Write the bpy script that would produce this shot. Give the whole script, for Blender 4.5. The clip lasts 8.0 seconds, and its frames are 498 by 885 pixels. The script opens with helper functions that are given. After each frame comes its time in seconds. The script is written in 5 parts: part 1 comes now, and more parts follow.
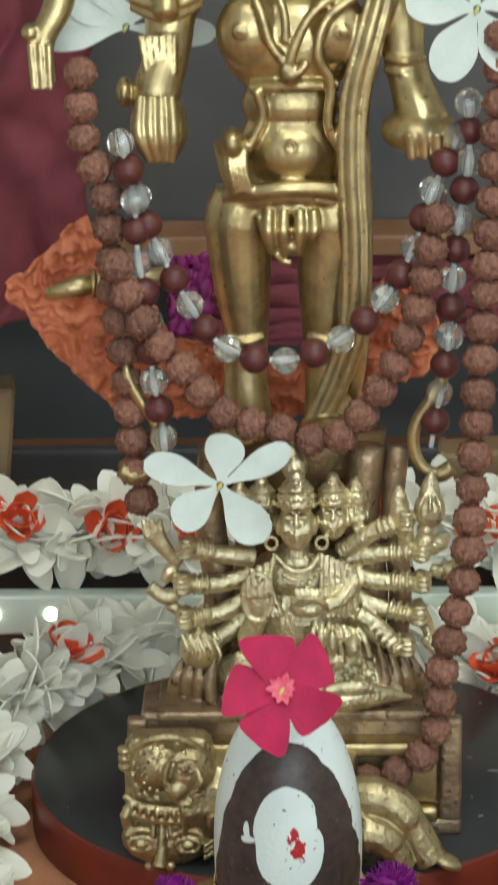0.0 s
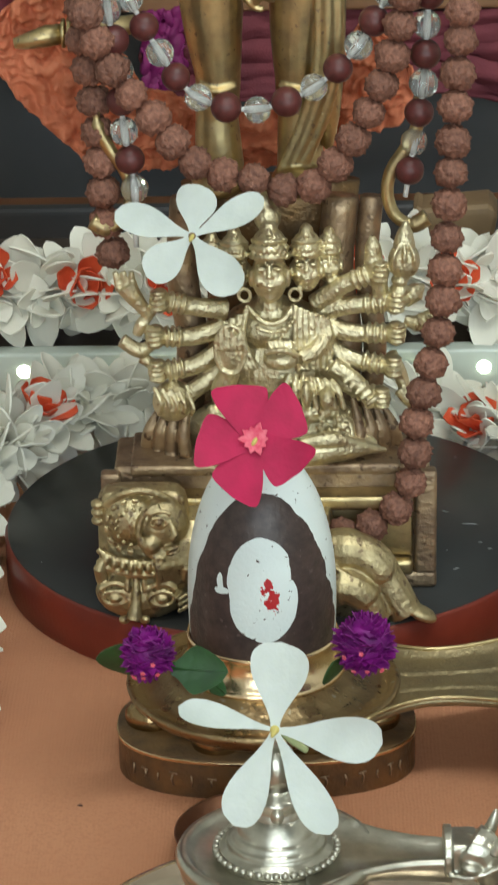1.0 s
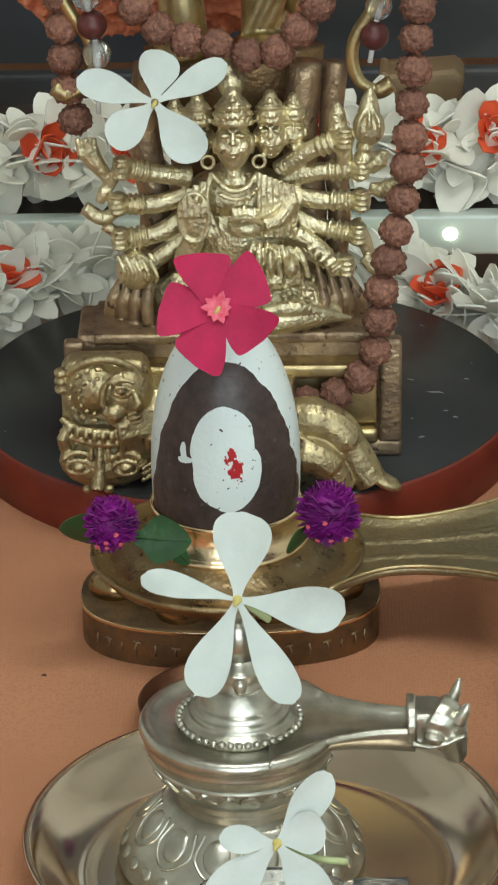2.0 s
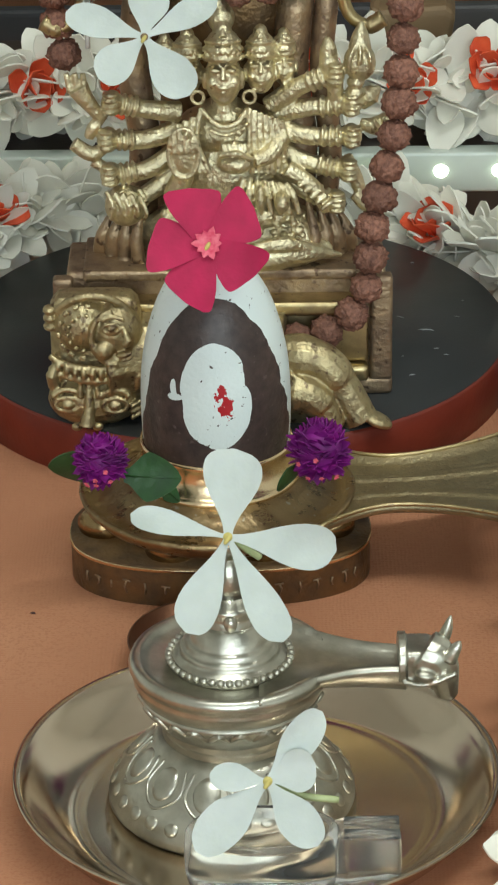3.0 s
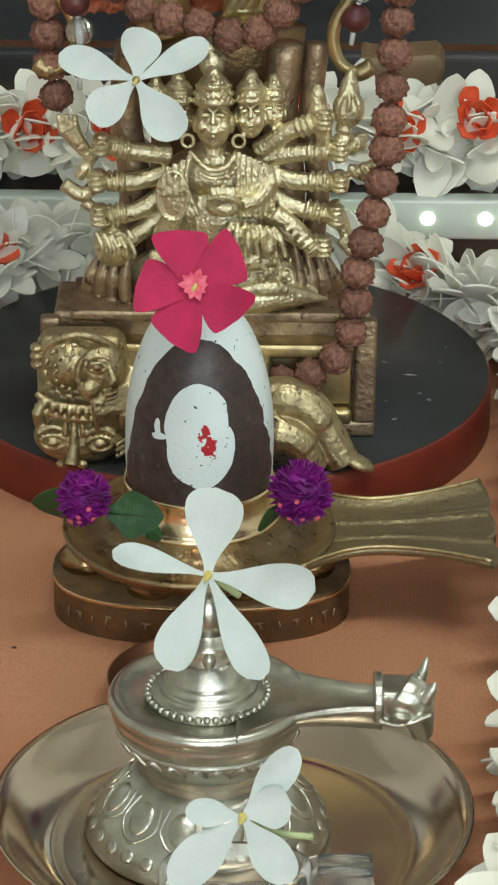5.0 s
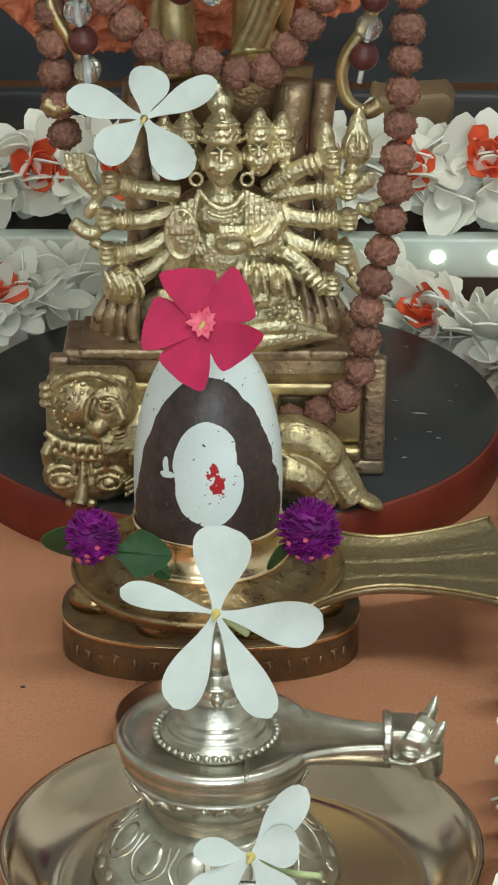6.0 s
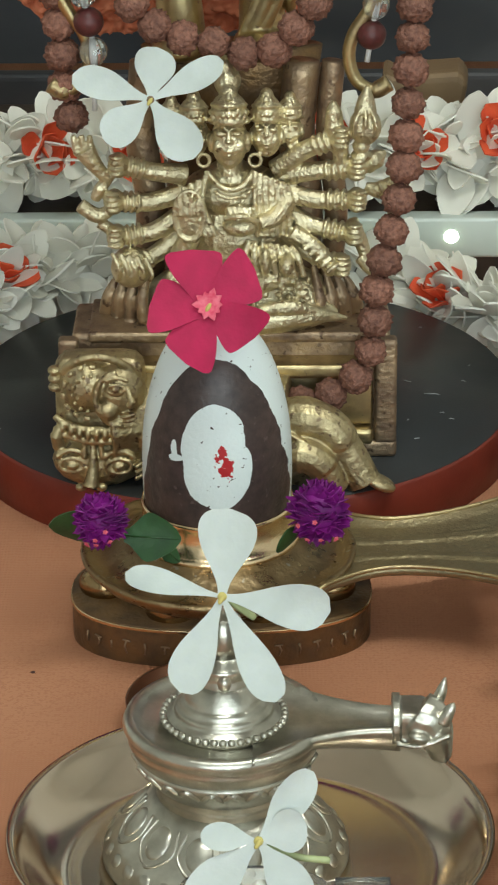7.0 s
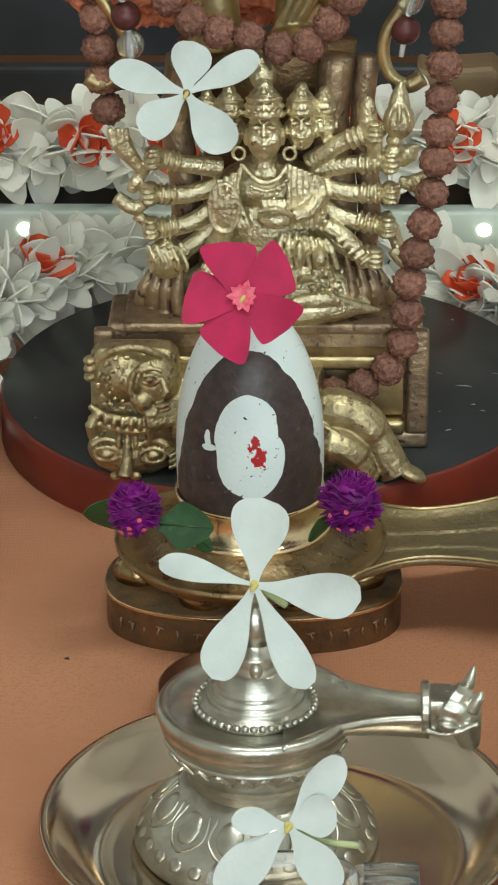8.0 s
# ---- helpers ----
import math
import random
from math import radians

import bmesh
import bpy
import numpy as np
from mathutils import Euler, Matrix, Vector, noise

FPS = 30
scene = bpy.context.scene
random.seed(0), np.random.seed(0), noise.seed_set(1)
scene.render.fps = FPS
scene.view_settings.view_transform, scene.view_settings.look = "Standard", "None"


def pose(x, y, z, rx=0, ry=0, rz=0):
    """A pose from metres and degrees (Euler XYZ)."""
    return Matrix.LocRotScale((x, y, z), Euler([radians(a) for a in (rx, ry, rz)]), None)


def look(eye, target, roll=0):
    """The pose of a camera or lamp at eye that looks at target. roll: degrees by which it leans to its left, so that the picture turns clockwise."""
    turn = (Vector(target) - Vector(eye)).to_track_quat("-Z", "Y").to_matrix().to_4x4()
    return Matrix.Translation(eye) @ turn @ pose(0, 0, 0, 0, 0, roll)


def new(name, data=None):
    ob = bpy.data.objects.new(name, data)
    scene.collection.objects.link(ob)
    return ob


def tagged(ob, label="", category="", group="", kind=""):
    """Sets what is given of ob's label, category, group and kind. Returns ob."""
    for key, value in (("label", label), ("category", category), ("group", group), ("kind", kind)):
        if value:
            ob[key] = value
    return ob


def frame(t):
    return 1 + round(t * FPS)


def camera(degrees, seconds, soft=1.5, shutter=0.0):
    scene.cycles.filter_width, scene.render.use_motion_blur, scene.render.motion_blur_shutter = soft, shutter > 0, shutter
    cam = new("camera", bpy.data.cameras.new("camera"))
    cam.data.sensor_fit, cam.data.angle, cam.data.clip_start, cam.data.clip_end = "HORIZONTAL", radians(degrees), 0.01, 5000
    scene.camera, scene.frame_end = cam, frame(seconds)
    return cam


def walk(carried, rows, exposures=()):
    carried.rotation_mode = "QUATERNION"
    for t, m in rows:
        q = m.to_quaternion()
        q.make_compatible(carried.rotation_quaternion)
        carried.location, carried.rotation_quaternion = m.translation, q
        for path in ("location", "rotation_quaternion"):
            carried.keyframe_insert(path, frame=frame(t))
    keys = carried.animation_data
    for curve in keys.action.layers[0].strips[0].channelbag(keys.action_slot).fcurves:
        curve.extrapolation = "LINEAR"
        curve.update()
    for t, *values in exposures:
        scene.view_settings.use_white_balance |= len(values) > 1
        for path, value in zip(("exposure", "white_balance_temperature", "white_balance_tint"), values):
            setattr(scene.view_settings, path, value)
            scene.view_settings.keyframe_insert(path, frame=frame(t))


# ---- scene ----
cam = camera(9.2, 8.0, soft=2.0, shutter=0.3)
PATH = [
    (0, (-0.00205, -0.75091, 0.48553), (-0.04543, 1.15093, -0.13182), -0.77),
    (0.5, (-0.00133, -0.74668, 0.47649), (-0.04087, 1.1291, -0.21626), -0.94),
    (1, (0.00033, -0.7447, 0.47458), (-0.03183, 1.10774, -0.2787), -0.96),
    (1.5, (0.00174, -0.74119, 0.47259), (-0.0211, 1.09214, -0.3264), -0.87),
    (1.7, (0.00289, -0.74064, 0.47344), (-0.01608, 1.08569, -0.34151), -0.86),
    (3, (0.00184, -0.7356, 0.46979), (-0.00504, 1.06669, -0.39722), -0.71),
    (3.5, (0.00175, -0.73535, 0.46879), (0.00076, 1.05762, -0.41738), -0.46),
    (4, (0.00253, -0.73843, 0.46986), (0.00975, 1.05284, -0.41968), 0.10),
    (4.5, (0.00127, -0.74631, 0.47417), (0.01189, 1.05441, -0.39606), 0.77),
    (5.8, (0.00675, -0.74264, 0.47015), (-0.0082, 1.08357, -0.34516), 0.04),
    (6, (0.00501, -0.74362, 0.47083), (-0.00302, 1.08225, -0.34535), 0.27),
    (6.5, (0.01787, -0.74088, 0.46684), (0.01169, 1.08211, -0.35577), -0.06),
    (7, (0.01274, -0.73857, 0.46844), (-0.017, 1.08249, -0.3579), -0.52),
    (7.5, (0.01554, -0.74271, 0.47052), (-0.02938, 1.0748, -0.36294), -0.70),
    (8, (0.01289, -0.74868, 0.47287), (-0.03798, 1.0695, -0.35877), -0.42),
]
walk(cam, [(t, look(eye, target, roll)) for t, eye, target, roll in PATH], exposures=[(0, -0.20), (0.6, -0.14), (1.5, -0.22), (3.0, -0.26), (8, -0.26)])

# ---------------------------------------------------------------- light
world = bpy.data.worlds.new("world")
scene.world = world
world.use_nodes = True
wn = world.node_tree.nodes
sky = wn.new("ShaderNodeTexSky")
sky.sky_type, sky.sun_disc = "NISHITA", False
sky.sun_elevation, sky.sun_rotation = radians(40), radians(200)
world.node_tree.links.new(sky.outputs[0], wn["Background"].inputs[0])
wn["Background"].inputs[1].default_value = 0.12


def area(name, eye, target, sx, sy, power, colour):
    lamp = bpy.data.lights.new(name, "AREA")
    lamp.shape, lamp.size, lamp.size_y, lamp.energy, lamp.color = "RECTANGLE", sx, sy, power, colour
    ob = new(name, lamp)
    ob.matrix_world = look(eye, target)
    return ob


# unseen lamps: an assumed wide window behind the camera, an assumed ceiling tube
area("assumed_window_daylight", (0.38, -2.42, 0.85), (0.2, 0, 0.5), 2.3, 1.3, 42, (0.85, 0.99, 1.0))
area("assumed_tube_light", (0.25, -0.35, 1.48), (0.1, 0.1, 0), 1.15, 0.06, 13, (0.92, 1.0, 0.95))

# ---------------------------------------------------------------- materials


def material(name, base, rough=0.5, metal=0.0, second=None, scale=120.0, bump=0.0, bump_scale=None, detail=6.0,
             spots=None, spot_scale=600.0, spot_at=0.62, transmission=0.0, ior=1.45, subsurface=0.0, coat=0.0, rough2=None, vary=0.0):
    """Base colour mixed with a second one by noise, a finer layer of spots, bump and roughness variation."""
    m = bpy.data.materials.new(name)
    m.use_nodes = True
    n, l = m.node_tree.nodes, m.node_tree.links
    b = n["Principled BSDF"]
    b.inputs["Roughness"].default_value = rough
    b.inputs["Metallic"].default_value = metal
    b.inputs["IOR"].default_value = ior
    b.inputs["Transmission Weight"].default_value = transmission
    b.inputs["Coat Weight"].default_value = coat
    if subsurface:
        b.inputs["Subsurface Weight"].default_value = subsurface
        b.inputs["Subsurface Radius"].default_value = (0.004, 0.004, 0.003)
    tc = n.new("ShaderNodeTexCoord")
    noise_a = n.new("ShaderNodeTexNoise")
    noise_a.inputs["Scale"].default_value, noise_a.inputs["Detail"].default_value = scale, detail
    l.new(tc.outputs["Object"], noise_a.inputs["Vector"])
    ramp = n.new("ShaderNodeMapRange")
    ramp.inputs[1].default_value, ramp.inputs[2].default_value = 0.35, 0.68
    l.new(noise_a.outputs["Fac"], ramp.inputs[0])
    mix = n.new("ShaderNodeMix")
    mix.data_type = "RGBA"
    mix.inputs[6].default_value = (*base, 1)
    mix.inputs[7].default_value = (*(second or [c * 0.75 for c in base]), 1)
    l.new(ramp.outputs[0], mix.inputs[0])
    out = mix.outputs[2]
    if spots:
        noise_b = n.new("ShaderNodeTexNoise")
        noise_b.inputs["Scale"].default_value, noise_b.inputs["Detail"].default_value = spot_scale, 3
        l.new(tc.outputs["Object"], noise_b.inputs["Vector"])
        cut = n.new("ShaderNodeMapRange")
        cut.inputs[1].default_value, cut.inputs[2].default_value = spot_at, spot_at + 0.06
        l.new(noise_b.outputs["Fac"], cut.inputs[0])
        mix2 = n.new("ShaderNodeMix")
        mix2.data_type = "RGBA"
        mix2.inputs[7].default_value = (*spots, 1)
        l.new(cut.outputs[0], mix2.inputs[0])
        l.new(out, mix2.inputs[6])
        out = mix2.outputs[2]
    if vary:
        info = n.new("ShaderNodeObjectInfo")
        hsv = n.new("ShaderNodeHueSaturation")
        vr = n.new("ShaderNodeMapRange")
        vr.inputs[3].default_value, vr.inputs[4].default_value = 1 - vary, 1 + vary
        l.new(info.outputs["Random"], vr.inputs[0])
        l.new(vr.outputs[0], hsv.inputs["Value"])
        l.new(out, hsv.inputs["Color"])
        out = hsv.outputs[0]
    l.new(out, b.inputs["Base Color"])
    if rough2 is not None:
        rr = n.new("ShaderNodeMapRange")
        rr.inputs[3].default_value, rr.inputs[4].default_value = rough, rough2
        l.new(ramp.outputs[0], rr.inputs[0])
        l.new(rr.outputs[0], b.inputs["Roughness"])
    if bump:
        noise_c = n.new("ShaderNodeTexNoise")
        noise_c.inputs["Scale"].default_value, noise_c.inputs["Detail"].default_value = bump_scale or scale * 4, 4
        l.new(tc.outputs["Object"], noise_c.inputs["Vector"])
        bp = n.new("ShaderNodeBump")
        bp.inputs["Strength"].default_value, bp.inputs["Distance"].default_value = bump, 0.001
        l.new(noise_c.outputs["Fac"], bp.inputs["Height"])
        l.new(bp.outputs[0], b.inputs["Normal"])
    return m


BRASS = material("worn_brass", (0.60, 0.48, 0.25), 0.34, 1.0, (0.38, 0.29, 0.16), 130, 0.12, 700, spots=(0.30, 0.23, 0.15), spot_scale=450, spot_at=0.64, rough2=0.46)
BRASS_PALE = material("pale_worn_brass", (0.80, 0.72, 0.49), 0.35, 1.0, (0.58, 0.50, 0.33), 210, 0.8, 600, spots=(0.40, 0.31, 0.19), spot_scale=300, spot_at=0.62, rough2=0.55)
BRASS_CAST = material("dull_cast_brass", (0.60, 0.50, 0.29), 0.40, 1.0, (0.40, 0.32, 0.19), 170, 0.6, 520, spots=(0.26, 0.19, 0.12), spot_scale=300, spot_at=0.60, rough2=0.58)
BRASS_DULL = material("dull_grey_brass", (0.36, 0.29, 0.165), 0.38, 0.85, (0.27, 0.21, 0.12), 90, 0.5, 500, spots=(0.50, 0.44, 0.30), spot_scale=700, spot_at=0.68, rough2=0.52)
BRASS_DARK = material("tarnished_brass", (0.44, 0.32, 0.20), 0.40, 0.85, (0.23, 0.155, 0.105), 110, 0.5, 500, spots=(0.14, 0.09, 0.06), spot_scale=260, spot_at=0.62, rough2=0.58)
BRASS_POLISHED = material("polished_brass", (0.84, 0.64, 0.42), 0.15, 1.0, (0.66, 0.49, 0.28), 60, 0.05, 900, rough2=0.22)
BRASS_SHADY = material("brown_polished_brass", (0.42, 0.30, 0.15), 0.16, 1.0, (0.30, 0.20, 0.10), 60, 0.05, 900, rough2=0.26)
BRASS_BOWL = material("mottled_brown_brass", (0.29, 0.205, 0.11), 0.22, 1.0, (0.36, 0.26, 0.14), 140, 0.4, 500, spots=(0.42, 0.38, 0.30), spot_scale=380, spot_at=0.66, rough2=0.5)
BRASS_COLLAR = material("pinkish_polished_brass", (0.95, 0.74, 0.46), 0.20, 1.0, (0.88, 0.68, 0.45), 60, 0.08, 900, rough2=0.26)
BRASS_STAND = material("brown_patinated_brass", (0.23, 0.135, 0.06), 0.36, 0.7, (0.13, 0.085, 0.05), 110, 0.4, 700, rough2=0.55)
SILVER = material("tarnished_silver", (0.64, 0.62, 0.54), 0.29, 1.0, (0.41, 0.39, 0.325), 110, 0.15, 500, rough2=0.36)
STEEL = material("polished_silver_dish", (0.70, 0.59, 0.47), 0.13, 1.0, (0.60, 0.49, 0.38), 30, 0.03, 300, rough2=0.20)
COPPER = material("dull_copper", (0.36, 0.17, 0.10), 0.3, 0.9, (0.22, 0.11, 0.07), 80, 0.1, 400)
BLACK_TOP = material("black_lacquer", (0.016, 0.017, 0.018), 0.30, 0.0, (0.028, 0.030, 0.031), 22, 0.05, 900, rough2=0.42)
RED_SIDE = material("dark_red_paint", (0.20, 0.030, 0.016), 0.42, 0.0, (0.15, 0.022, 0.013), 50, 0.1, 500)
WHITE_PETAL = material("white_petal", (0.66, 0.71, 0.68), 0.5, 0.0, (0.58, 0.63, 0.60), 90, 0.15, 600, subsurface=0.25)
PINK_PETAL = material("magenta_petal", (0.46, 0.003, 0.066), 0.65, 0.0, (0.34, 0.002, 0.048), 110, 0.2, 500)
PINK_EYE = material("pink_flower_eye", (0.75, 0.16, 0.22), 0.6, 0.0, (0.62, 0.04, 0.10), 500)
PALE_YELLOW = material("pale_yellow_pistil", (0.62, 0.52, 0.16), 0.6)
PURPLE = material("purple_bracts", (0.22, 0.004, 0.20), 0.6, 0.0, (0.10, 0.002, 0.10), 200, vary=0.0)
LEAF = material("dark_green_leaf", (0.025, 0.085, 0.022), 0.35, 0.0, (0.018, 0.055, 0.018), 120, 0.2, 400)
STEM = material("pale_green_stem", (0.46, 0.52, 0.26), 0.5)
PITH = material("cream_white_pith_petal", (0.95, 0.93, 0.84), 0.6, 0.0, (0.92, 0.895, 0.79), 60, 0.05, 500, vary=0.04)


def let_light_through(m, share):
    """Mixes a share of translucency into a thin petal's material."""
    n, l = m.node_tree.nodes, m.node_tree.links
    b = n["Principled BSDF"]
    tr = n.new("ShaderNodeBsdfTranslucent")
    l.new(b.inputs["Base Color"].links[0].from_socket, tr.inputs["Color"])
    mix = n.new("ShaderNodeMixShader")
    mix.inputs[0].default_value = share
    l.new(b.outputs[0], mix.inputs[1])
    l.new(tr.outputs[0], mix.inputs[2])
    l.new(mix.outputs[0], n["Material Output"].inputs["Surface"])


let_light_through(PITH, 0.20)
let_light_through(WHITE_PETAL, 0.18)
RIBBON = material("orange_red_ribbon", (0.80, 0.125, 0.045), 0.5, 0.0, (0.66, 0.075, 0.028), 120, 0.3, 700, vary=0.08)
RUDRAKSHA = material("brown_seed_bead", (0.30, 0.135, 0.090), 0.62, 0.0, (0.15, 0.062, 0.043), 3.2, 1.0, 5.5, vary=0.2)
DARK_BEAD = material("dark_wine_bead", (0.11, 0.026, 0.024), 0.42, 0.0, (0.07, 0.018, 0.017), 2, 0.1, 5)
GLASS = material("clear_crystal", (0.90, 0.92, 0.91), 0.03, 0.0, (0.86, 0.89, 0.88), 50, transmission=0.90, ior=1.50)
GLASS_PIECE = material("clear_glass", (0.92, 0.925, 0.91), 0.04, 0.0, (0.90, 0.905, 0.90), 50, transmission=0.95, ior=1.27)
# thread coloured white to stand in for the bright streak in crystal beads
STREAK_THREAD = material("white_streak_thread", (0.8, 0.8, 0.78), 0.7)
THREAD = material("dark_thread", (0.10, 0.04, 0.03), 0.8)
ORANGE_CRUMPLE = material("crumpled_orange_cloth", (0.66, 0.22, 0.115), 0.75, 0.0, (0.50, 0.14, 0.065), 130, 0.8, 300)
MAROON = material("maroon_cloth", (0.18, 0.035, 0.048), 0.8, 0.0, (0.125, 0.024, 0.035), 60, 0.3, 900)
MAGENTA_CLOTH = material("magenta_cloth", (0.28, 0.02, 0.16), 0.6, 0.0, (0.16, 0.012, 0.09), 80, 0.3, 500)
WOOD = material("brown_wood", (0.30, 0.15, 0.075), 0.5, 0.0, (0.20, 0.095, 0.045), 40, 0.2, 300)
TAN_WOOD = material("tan_wood", (0.24, 0.155, 0.080), 0.55, 0.0, (0.15, 0.095, 0.050), 30, 0.2, 300)
DARK_PANEL = material("dark_glazed_panel", (0.060, 0.062, 0.068), 0.35, 0.0, (0.105, 0.100, 0.096), 9, 0.0)
DARK_WOOD = material("dark_wood", (0.075, 0.055, 0.040), 0.5, 0.0, (0.05, 0.036, 0.028), 40, 0.2, 300)
STRIP = material("pale_plastic_strip", (0.62, 0.68, 0.62), 0.3, 0.0, (0.54, 0.60, 0.55), 30, coat=0.3)
# kept pale so that the unseen walls and ceiling bounce light
WALL = material("room_plaster", (0.76, 0.75, 0.70), 0.8, 0.0, (0.70, 0.69, 0.64), 3, 0.2, 60)
CEIL = material("ceiling_paint", (0.75, 0.74, 0.70), 0.8, 0.0, (0.70, 0.69, 0.65), 3)
FLOOR = material("floor_tile", (0.38, 0.30, 0.24), 0.35, 0.0, (0.30, 0.24, 0.19), 4)
TEAL = material("teal_flower_tube", (0.03, 0.18, 0.15), 0.5)

# emitting lamp cover
LED = bpy.data.materials.new("lit_led")
LED.use_nodes = True
LED.node_tree.nodes["Principled BSDF"].inputs["Emission Color"].default_value = (0.85, 1.0, 0.72, 1)
LED.node_tree.nodes["Principled BSDF"].inputs["Emission Strength"].default_value = 14.0
# glow of the assumed ceiling tube
TUBE = bpy.data.materials.new("lit_tube")
TUBE.use_nodes = True
TUBE.node_tree.nodes["Principled BSDF"].inputs["Emission Color"].default_value = (1.0, 0.97, 0.9, 1)
TUBE.node_tree.nodes["Principled BSDF"].inputs["Emission Strength"].default_value = 3.0


def cloth_material():
    """Orange cotton: fine crossed weave, faint streaks and folds."""
    m = material("orange_cotton", (0.53, 0.240, 0.128), 0.85, 0.0, (0.455, 0.195, 0.102), 14, spots=(0.47, 0.20, 0.105), spot_scale=900, spot_at=0.52)
    n, l = m.node_tree.nodes, m.node_tree.links
    tc = n.new("ShaderNodeTexCoord")
    hs = []
    for axis in ("X", "Y"):
        w = n.new("ShaderNodeTexWave")
        w.bands_direction, w.wave_type = axis, "BANDS"
        w.inputs["Scale"].default_value, w.inputs["Distortion"].default_value = 260, 3.5
        w.inputs["Detail"].default_value, w.inputs["Detail Scale"].default_value = 2, 0.4
        l.new(tc.outputs["Object"], w.inputs["Vector"])
        hs.append(w)
    add = n.new("ShaderNodeMath")
    l.new(hs[0].outputs["Fac"], add.inputs[0])
    l.new(hs[1].outputs["Fac"], add.inputs[1])
    lump = n.new("ShaderNodeTexNoise")
    lump.inputs["Scale"].default_value, lump.inputs["Detail"].default_value = 420, 5
    l.new(tc.outputs["Object"], lump.inputs["Vector"])
    sum2 = n.new("ShaderNodeMath")
    sum2.operation = "MULTIPLY_ADD"
    sum2.inputs[1].default_value = 2.0
    l.new(lump.outputs["Fac"], sum2.inputs[0])
    l.new(add.outputs[0], sum2.inputs[2])
    bp = n.new("ShaderNodeBump")
    bp.inputs["Strength"].default_value, bp.inputs["Distance"].default_value = 0.20, 0.0006
    l.new(sum2.outputs[0], bp.inputs["Height"])
    l.new(bp.outputs[0], n["Principled BSDF"].inputs["Normal"])
    return m


CLOTH = cloth_material()


def painted_stone():
    """Dark brown stone with brushed white paint: an oval in front, a broad band round the arch, a red smear in the oval."""
    m = material("dark_stone_with_white_paint", (0.040, 0.027, 0.025), 0.42, 0.0, (0.070, 0.047, 0.042), 260, 0.2, 700, spots=(0.10, 0.075, 0.068), spot_scale=420, spot_at=0.66, rough2=0.3)
    n, l = m.node_tree.nodes, m.node_tree.links
    b = n["Principled BSDF"]
    dark = b.inputs["Base Color"].links[0].from_socket
    tc = n.new("ShaderNodeTexCoord")
    wob = n.new("ShaderNodeTexNoise")
    wob.inputs["Scale"].default_value, wob.inputs["Detail"].default_value = 130, 5
    l.new(tc.outputs["Object"], wob.inputs["Vector"])
    sep = n.new("ShaderNodeSeparateXYZ")
    l.new(tc.outputs["Object"], sep.inputs[0])

    def maths(op, a, bb, c=None):
        k = n.new("ShaderNodeMath")
        k.operation = op
        for i, v in enumerate((a, bb, c)):
            if v is None:
                continue
            if isinstance(v, (int, float)):
                k.inputs[i].default_value = v
            else:
                l.new(v, k.inputs[i])
        return k.outputs[0]

    x, y, z = sep.outputs
    w = maths("MULTIPLY_ADD", wob.outputs["Fac"], 0.0032, -0.0016)
    xw, zw = maths("ADD", x, w), maths("ADD", z, w)

    def ellipse(cx, cz, rx, rz):
        """Squared distance from the centre, one on the edge."""
        u = maths("MULTIPLY_ADD", xw, 1 / rx, -cx / rx)
        v = maths("MULTIPLY_ADD", zw, 1 / rz, -cz / rz)
        return maths("ADD", maths("MULTIPLY", u, u), maths("MULTIPLY", v, v))

    oval = maths("MINIMUM", ellipse(-0.0004, 0.0275, 0.0100, 0.0145), ellipse(0.0008, 0.0215, 0.0104, 0.0135))
    chip = maths("MINIMUM", ellipse(-0.0126, 0.0272, 0.0010, 0.0030), ellipse(-0.0122, 0.0246, 0.0022, 0.0011))
    in_oval = maths("LESS_THAN", maths("MINIMUM", oval, chip), 1.0)
    arch = ellipse(0.0, 0.003, 0.0229, 0.0525)
    out_arch = maths("GREATER_THAN", arch, 1.0)
    front = maths("LESS_THAN", y, 0.008)
    white = maths("MULTIPLY", maths("MAXIMUM", in_oval, out_arch), front)
    fleck = n.new("ShaderNodeTexNoise")
    fleck.inputs["Scale"].default_value = 620
    l.new(tc.outputs["Object"], fleck.inputs["Vector"])
    white = maths("MULTIPLY", white, maths("LESS_THAN", fleck.outputs["Fac"], 0.71))
    smear = maths("MINIMUM", ellipse(0.0024, 0.0250, 0.0034, 0.0046), ellipse(0.0040, 0.0212, 0.0030, 0.0034))
    blotch = n.new("ShaderNodeTexNoise")
    blotch.inputs["Scale"].default_value, blotch.inputs["Detail"].default_value = 420, 6
    l.new(tc.outputs["Object"], blotch.inputs["Vector"])
    red = maths("GREATER_THAN", maths("MULTIPLY_ADD", smear, -0.17, blotch.outputs["Fac"]), 0.43)
    red = maths("MULTIPLY", red, maths("LESS_THAN", smear, 1.6))
    m1 = n.new("ShaderNodeMix")
    m1.data_type = "RGBA"
    m1.inputs[7].default_value = (0.69, 0.765, 0.76, 1)
    l.new(white, m1.inputs[0])
    l.new(dark, m1.inputs[6])
    m2 = n.new("ShaderNodeMix")
    m2.data_type = "RGBA"
    m2.inputs[7].default_value = (0.42, 0.015, 0.02, 1)
    l.new(red, m2.inputs[0])
    l.new(m1.outputs[2], m2.inputs[6])
    l.new(m2.outputs[2], b.inputs["Base Color"])
    return m


PAINTED_STONE = painted_stone()

# ---------------------------------------------------------------- mesh helpers


